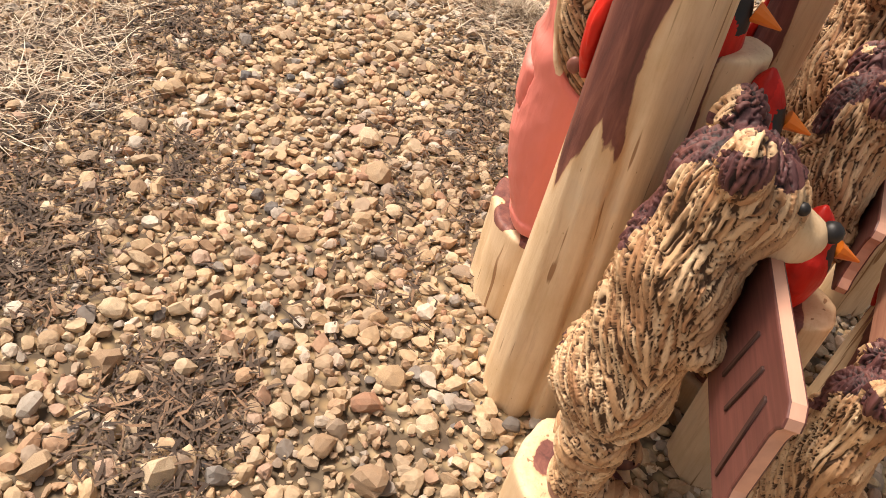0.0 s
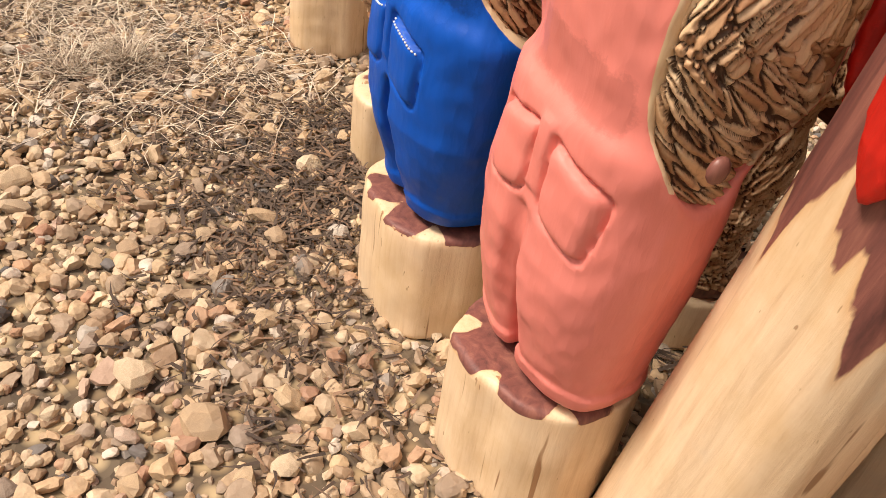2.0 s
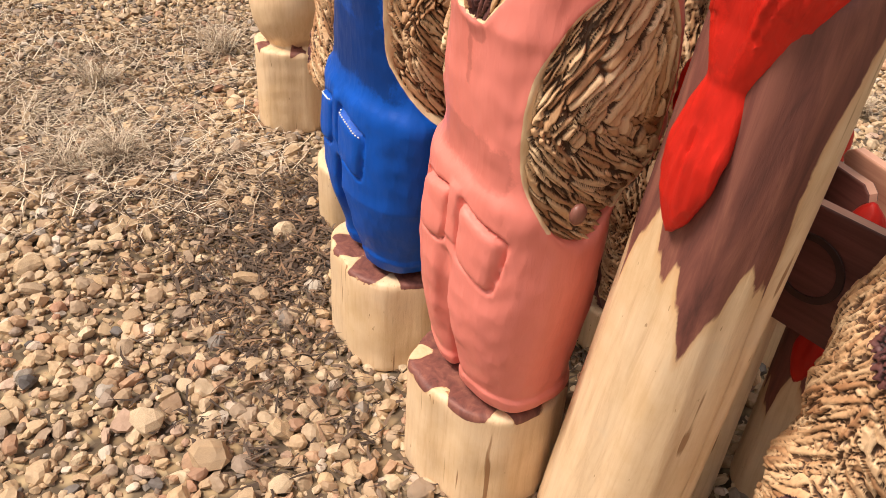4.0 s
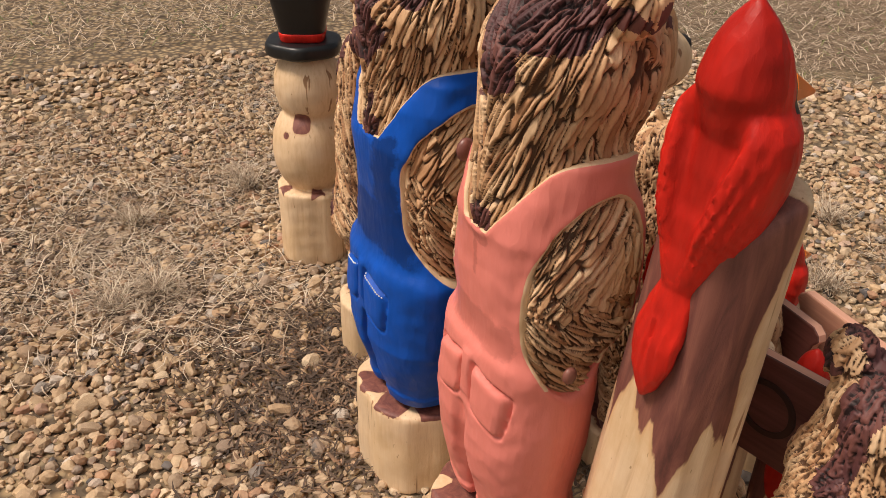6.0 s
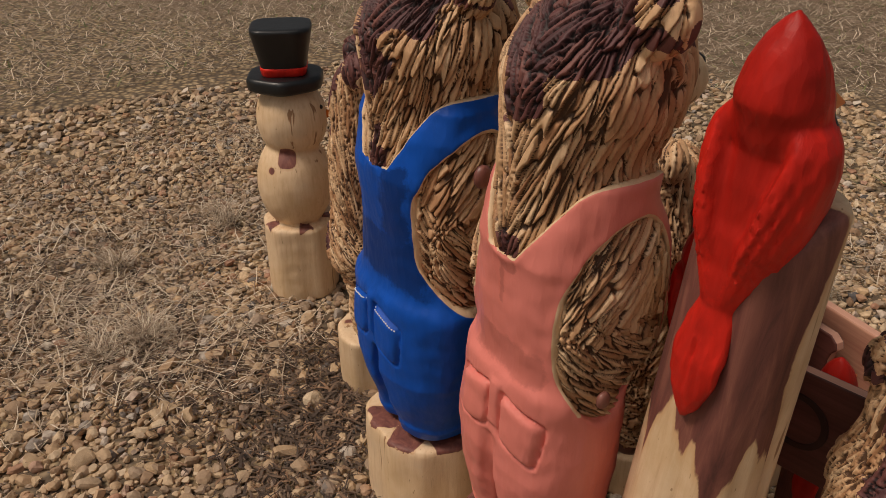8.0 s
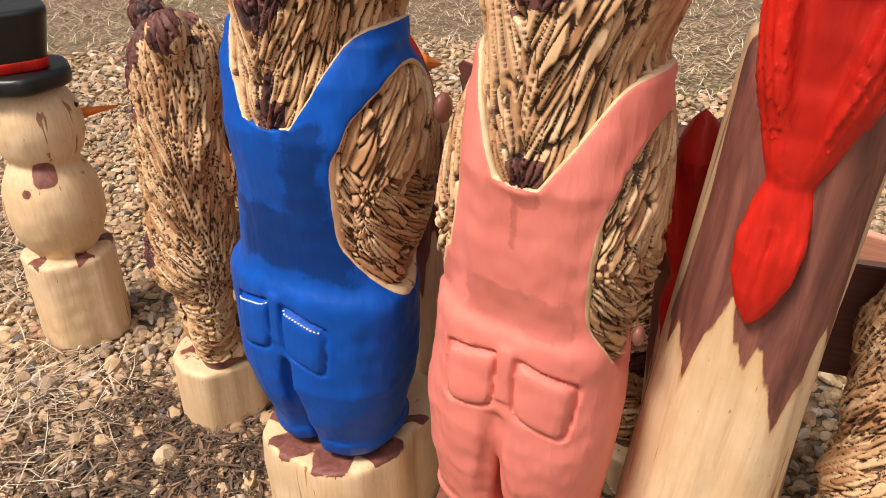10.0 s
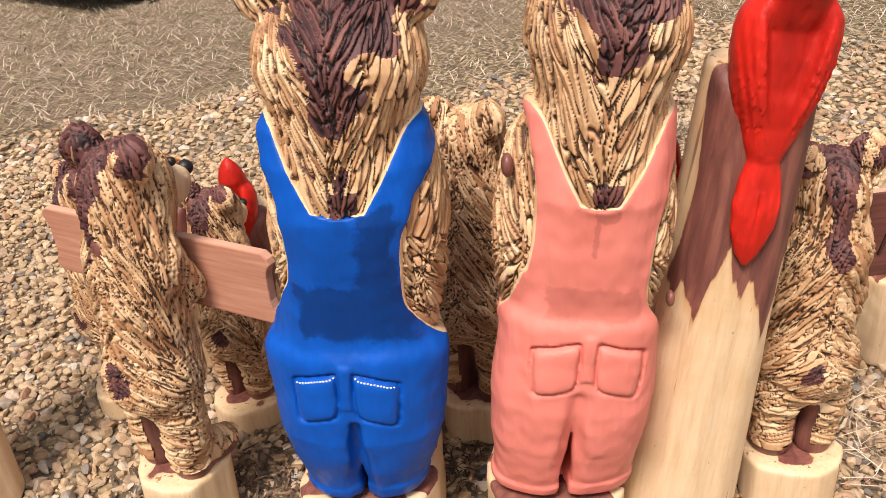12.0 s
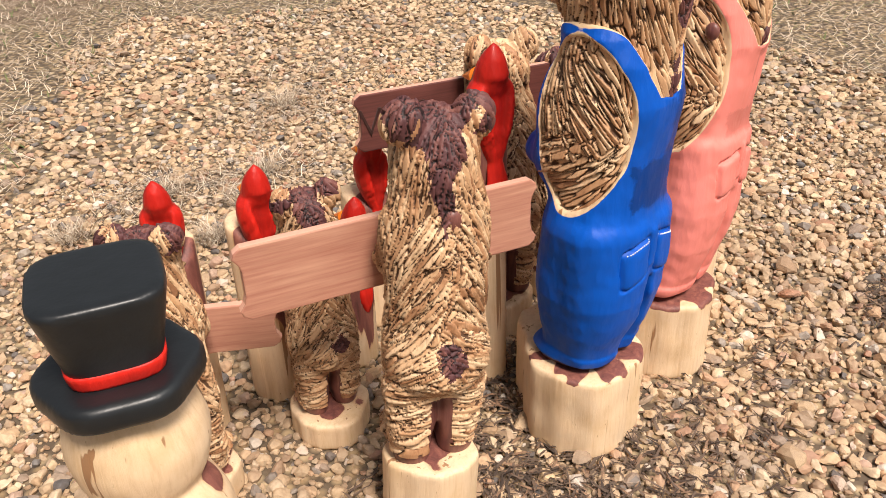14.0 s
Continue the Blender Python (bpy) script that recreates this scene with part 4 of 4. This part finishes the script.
# ---- gravel, grass and litter ----
def stone_shapes(sub, n, seed):
    """Chipped pebbles: a ball cut back by a few planes, then worn a little."""
    pick = np.random.default_rng(int(seed * 10))
    shapes = []
    for i in range(n):
        bm = bmesh.new()
        bmesh.ops.create_icosphere(bm, subdivisions=sub, radius=1)
        bm.verts.index_update()
        v = np.array([w.co[:] for w in bm.verts], np.float32)
        f = np.array([[w.index for w in g.verts] for g in bm.faces])
        bm.free()
        planes = pick.normal(size=(8, 3))
        planes /= np.linalg.norm(planes, axis=1, keepdims=True)
        far = pick.uniform(0.40, 0.92, 8)
        reach = np.min(np.where(v @ planes.T > 0.05, far / np.maximum(v @ planes.T, 0.05), 9), axis=1)
        v = v * np.minimum(reach, 1.0)[:, None] * 0.68
        v *= 1 + pick.normal(0, 0.025, (len(v), 1))
        shapes.append((v.astype(np.float32), f))
    return shapes


def scatter(rng, x0, x1, y0, y1, per_m2):
    """Jittered places over a rectangle."""
    step = per_m2 ** -0.5
    gx, gy = np.meshgrid(np.arange(x0, x1, step), np.arange(y0, y1, step))
    p = np.stack([gx.ravel(), gy.ravel()], -1)
    return p + rng.uniform(-0.48, 0.48, p.shape) * step


def turned(rng, n, tilt):
    a, b, c = rng.uniform(0, 2 * np.pi, n), rng.normal(0, tilt, n), rng.normal(0, tilt, n)
    ca, sa, cb, sb, cc, sc = np.cos(a), np.sin(a), np.cos(b), np.sin(b), np.cos(c), np.sin(c)
    m = np.empty((n, 3, 3), np.float32)
    m[:, 0, 0], m[:, 0, 1], m[:, 0, 2] = ca * cb, ca * sb * sc - sa * cc, ca * sb * cc + sa * sc
    m[:, 1, 0], m[:, 1, 1], m[:, 1, 2] = sa * cb, sa * sb * sc + ca * cc, sa * sb * cc - ca * sc
    m[:, 2, 0], m[:, 2, 1], m[:, 2, 2] = -sb, cb * sc, cb * cc
    return m


def many(name, places, sizes, mats3, shapes, rng, material, label, category, smooth=True):
    verts, faces, count = [], [], 0
    which = rng.integers(0, len(shapes), len(places))
    for k, (sv, sf) in enumerate(shapes):
        idx = np.where(which == k)[0]
        if not len(idx):
            continue
        pts = np.einsum("nij,nvj->nvi", mats3[idx], sv[None] * sizes[idx][:, None, :]) + places[idx][:, None, :]
        verts.append(pts.reshape(-1, 3))
        faces.append((sf[None] + (np.arange(len(idx)) * len(sv))[:, None, None] + count).reshape(-1, sf.shape[1]))
        count += pts.shape[0] * pts.shape[1]
    me = bpy.data.meshes.new(name)
    me.from_pydata(np.concatenate(verts).tolist(), [], np.concatenate(faces).tolist())
    me.materials.append(material)
    me.polygons.foreach_set("use_smooth", [smooth] * len(me.polygons))
    me.update()
    return tagged(new(name, me), label, category, kind="stuff")


rng = np.random.default_rng(77)
NEAR = (-2.6, 2.4, -2.7, 2.4)
fine_shapes, mid_shapes, coarse_shapes = stone_shapes(2, 9, 1.0), stone_shapes(2, 12, 5.0), stone_shapes(1, 10, 9.0)


def on_gravel(p):
    return np.array([lawn_side(x, y) < 0.15 * math.sin(9 * x) for x, y in p], bool)


def lay(name, rect, per_m2, small, large, shapes, squash, label, sink):
    p = scatter(rng, *rect, per_m2)
    p = p[on_gravel(p)]
    n = len(p)
    size = small * (large / small) ** (rng.random(n) ** 1.5)
    sizes = np.stack([size, size * rng.uniform(0.62, 0.95, n), size * rng.uniform(*squash, n)], -1)
    z = -0.022 + sizes[:, 2] * rng.uniform(0.15, 0.42, n) + sink
    return many(name, np.column_stack([p, z]).astype(np.float32), sizes.astype(np.float32), turned(rng, n, 0.22), shapes, rng, STONE_MANY, label, "gravel", False)


INNER = (-1.5, 1.9, -1.6, 1.4)
lay("gravel", INNER, 1150, 0.018, 0.044, mid_shapes, (0.5, 0.8), "tan and grey river pebbles lying loose", 0.002)
for rect in ((-2.6, -1.5, -2.6, 2.4), (-1.5, 2.4, 1.4, 2.4), (-1.5, 2.4, -2.6, -1.6), (1.9, 2.4, -1.6, 1.4)):
    lay("gravel", rect, 950, 0.020, 0.047, coarse_shapes, (0.5, 0.8), "tan and grey river pebbles lying loose", 0.002)
lay("gravel", NEAR, 1900, 0.011, 0.024, coarse_shapes, (0.5, 0.85), "small tan river pebbles filling the gaps", -0.003)
for rect in ((-4.6, -2.6, -2.7, 4.5), (-2.6, 3.4, 2.4, 6.5), (2.4, 3.4, -2.7, 2.4)):
    lay("gravel", rect, 520, 0.030, 0.060, coarse_shapes, (0.4, 0.7), "tan river pebbles farther out", 0.0)

# three hundred larger stones along the figures
stone_meshes = []
for sv, sf in fine_shapes:
    me = bpy.data.meshes.new("stone")
    me.from_pydata(sv.tolist(), [], sf.tolist())
    me.materials.append(STONE_ONE)
    stone_meshes.append(me)
spots = scatter(rng, -1.2, 1.6, -1.4, 0.1, 76)
rng.shuffle(spots)
for x, y in spots[:300]:
    ob = new("stone", stone_meshes[rng.integers(len(stone_meshes))])
    s = 0.034 * 2.1 ** (rng.random() ** 2.5)
    ob.scale = (s, s * rng.uniform(0.62, 0.95), s * rng.uniform(0.42, 0.7))
    ob.rotation_euler = (rng.normal(0, 0.2), rng.normal(0, 0.2), rng.uniform(0, 6.28))
    ob.location = (x, y, -0.012 + 0.1 * s)
    ob.parent = ground


def blades(name, p, length, width, rise, material, label, category):
    """Thin bent grass blades or twigs, each two quads, joined."""
    n = len(p)
    a = rng.uniform(0, 2 * np.pi, n)
    L = rng.uniform(*length, n)
    w = rng.uniform(*width, n)
    up = rng.uniform(*rise, n)
    curl = rng.normal(0, 0.5, n)
    d1 = np.stack([np.cos(a), np.sin(a)], -1)
    d2 = np.stack([np.cos(a + curl), np.sin(a + curl)], -1)
    s1 = np.stack([-d1[:, 1], d1[:, 0]], -1) * w[:, None]
    z0 = np.full(n, -0.012) + rng.uniform(0, 0.014, n)
    pt = lambda xy, z: np.column_stack([xy, z])
    m1, m2 = p + d1 * (L * 0.5)[:, None], p + d1 * (L * 0.5)[:, None] + d2 * (L * 0.5)[:, None]
    v = np.stack([pt(p - s1, z0), pt(p + s1, z0), pt(m1 + s1 * 0.8, z0 + up * L * 0.6), pt(m1 - s1 * 0.8, z0 + up * L * 0.6), pt(m2, z0 + up * L * 0.8)], 1)
    o = (np.arange(n) * 5)[:, None]
    quads, tris = o + np.array([[0, 1, 2, 3]]), o + np.array([[3, 2, 4]])
    me = bpy.data.meshes.new(name)
    me.from_pydata(v.reshape(-1, 3).tolist(), [], quads.tolist() + tris.tolist())
    me.materials.append(material)
    me.update()
    return tagged(new(name, me), label, category, kind="stuff")


def patch(cx, cy, r, n, power=0.6):
    a, d = rng.uniform(0, 2 * np.pi, n), r * rng.random(n) ** power
    return np.stack([cx + d * np.cos(a) * 1.2, cy + d * np.sin(a)], -1)


straw_spots = [(0.34, -1.42, 0.26, 2600), (-0.02, -1.62, 0.3, 1800), (-1.14, -0.75, 0.42, 2600), (-1.47, -0.37, 0.35, 1800), (-0.85, -0.24, 0.30, 2000), (-1.05, -0.48, 0.25, 1600), (-2.5, 0.45, 0.5, 2200),
               (-1.6, 0.07, 0.28, 1200), (-1.9, -0.5, 0.6, 2600), (-2.3, -0.9, 0.6, 2400), (0.10, 1.93, 0.24, 1000), (0.5, 1.79, 0.22, 900), (1.06, 2.34, 0.28, 1000), (1.59, 2.65, 0.3, 900), (1.12, 0.34, 0.22, 700), (-2.6, 1.2, 0.5, 1500)]
blades("dry_grass", np.concatenate([patch(x, y, r, int(0.24 * n)) for x, y, r, n in straw_spots]), (0.05, 0.17), (0.0010, 0.0021), (0.02, 0.34), STRAW, "flattened straw-coloured dead grass on the gravel", "grass")
blades("leaf_litter", np.concatenate([patch(x, y, r * 1.1, int(0.16 * n)) for x, y, r, n in straw_spots]), (0.010, 0.055), (0.001, 0.0045), (0.0, 0.3), DEBRIS, "dark crumbled leaf litter under the dead grass", "litter")
tufts = [(0.10, 1.93, 0.05, 160), (0.5, 1.79, 0.05, 160), (1.06, 2.34, 0.06, 200), (-0.96, -0.41, 0.05, 260), (-1.58, 0.07, 0.05, 220), (-1.47, -0.37, 0.05, 160), (0.01, 1.48, 0.05, 220), (-0.95, -0.55, 0.05, 120), (0.25, 1.62, 0.05, 160), (-0.3, 1.9, 0.05, 160)]
blades("grass_tuft", np.concatenate([patch(*s, 1.0) for s in tufts]), (0.05, 0.13), (0.0007, 0.0015), (0.35, 1.1), STRAW, "pale dry grass tufts among the stones", "grass")
litter_spots = [(0.40, -1.30, 0.26, 700), (0.72, -1.10, 0.18, 620), (0.90, -0.98, 0.16, 500), (1.05, -0.54, 0.16, 760), (-0.15, -1.26, 0.24, 520), (0.43, -0.89, 0.14, 260), (-0.2, -1.31, 0.22, 260), (-0.41, -0.09, 0.20, 700), (-0.25, -0.22, 0.22, 650),
                (-0.2, 0.15, 0.2, 520), (0.15, 0.25, 0.2, 380), (-1.3, -0.55, 0.4, 520), (-0.6, -0.3, 0.3, 620), (0.0, -0.35, 0.25, 330), (0.25, -0.25, 0.2, 140), (-0.5, 0.05, 0.2, 400), (0.6, -0.3, 0.2, 80), (0.62, -0.95, 0.3, 160), (0.1, -1.5, 0.3, 220)]
blades("leaf_litter", np.concatenate([patch(x, y, r, n, 0.75) for x, y, r, n in litter_spots]), (0.010, 0.065), (0.001, 0.0045), (0.0, 0.35), DEBRIS, "dark rotted leaf and twig litter between stones", "litter")
far = np.concatenate([scatter(rng, -9, 6, 2.0, 9, 260), scatter(rng, -9, -3.6, -3, 2, 260), scatter(rng, 2.6, 6, -3, 2.4, 260)])
far = far[np.array([lawn_side(x, y) > -0.3 + 0.3 * math.sin(5 * x) for x, y in far])]
far = np.repeat(far, 3, 0) + rng.normal(0, 0.05, (3 * len(far), 2))
green = rng.random(len(far)) < 0.12
blades("lawn_grass", far[~green], (0.05, 0.14), (0.0014, 0.003), (0.05, 0.5), STRAW, "brown dormant winter lawn", "grass")
blades("lawn_grass", far[green], (0.04, 0.11), (0.0025, 0.005), (0.1, 0.6), LEAF_GREEN, "scattered green blades in the winter lawn", "grass")


# ---- parked vehicle at the edge of the lawn ----
def parked_car():
    car = new("parked_car")
    car.matrix_world = pose(-2.75, 7.95, -0.02, 0, 0, 56)
    tagged(car, "dark parked car with black tyres on the lawn", "car")
    body = bmesh.new()
    profile = [(-2.1, 0.32), (-2.15, 0.62), (-2.0, 0.86), (-1.2, 0.95), (-0.6, 1.42), (0.9, 1.45), (1.6, 1.0), (2.1, 0.92), (2.2, 0.6), (2.1, 0.32)]
    left = [body.verts.new((x, -0.85 + 0.12 * max(0, z - 0.9), z)) for x, z in profile]
    right = [body.verts.new((x, 0.85 - 0.12 * max(0, z - 0.9), z)) for x, z in profile]
    body.faces.new(left)
    body.faces.new(right[::-1])
    for i in range(len(left)):
        j = (i + 1) % len(left)
        body.faces.new((left[j], left[i], right[i], right[j]))
    bmesh.ops.recalc_face_normals(body, faces=body.faces)
    bmesh.ops.bevel(body, geom=list(body.edges), offset=0.05, segments=2, affect="EDGES")
    part("body", body, CAR_PAINT, car, "dark painted body", True)
    for x in (-1.35, 1.35):
        for y in (-0.78, 0.78):
            t = bmesh.new()
            bmesh.ops.create_cone(t, segments=36, cap_ends=True, radius1=0.34, radius2=0.34, depth=0.22, matrix=Matrix.Translation((x, y, 0.34)) @ Matrix.Rotation(radians(90), 4, "X"))
            bmesh.ops.bevel(t, geom=[e for e in t.edges if len(e.link_faces) == 2 and abs(e.calc_length() - 0.0593) < 0.02], offset=0.03, segments=2, affect="EDGES")
            wheel = part("wheel", t, RUBBER, car, "black rubber tyre", True)
            rim = bmesh.new()
            bmesh.ops.create_cone(rim, segments=28, cap_ends=True, radius1=0.21, radius2=0.19, depth=0.235, matrix=Matrix.Translation((x, y, 0.34)) @ Matrix.Rotation(radians(90), 4, "X"))
            part("rim", rim, STEEL, wheel, "dull steel rim")
    return car


parked_car()
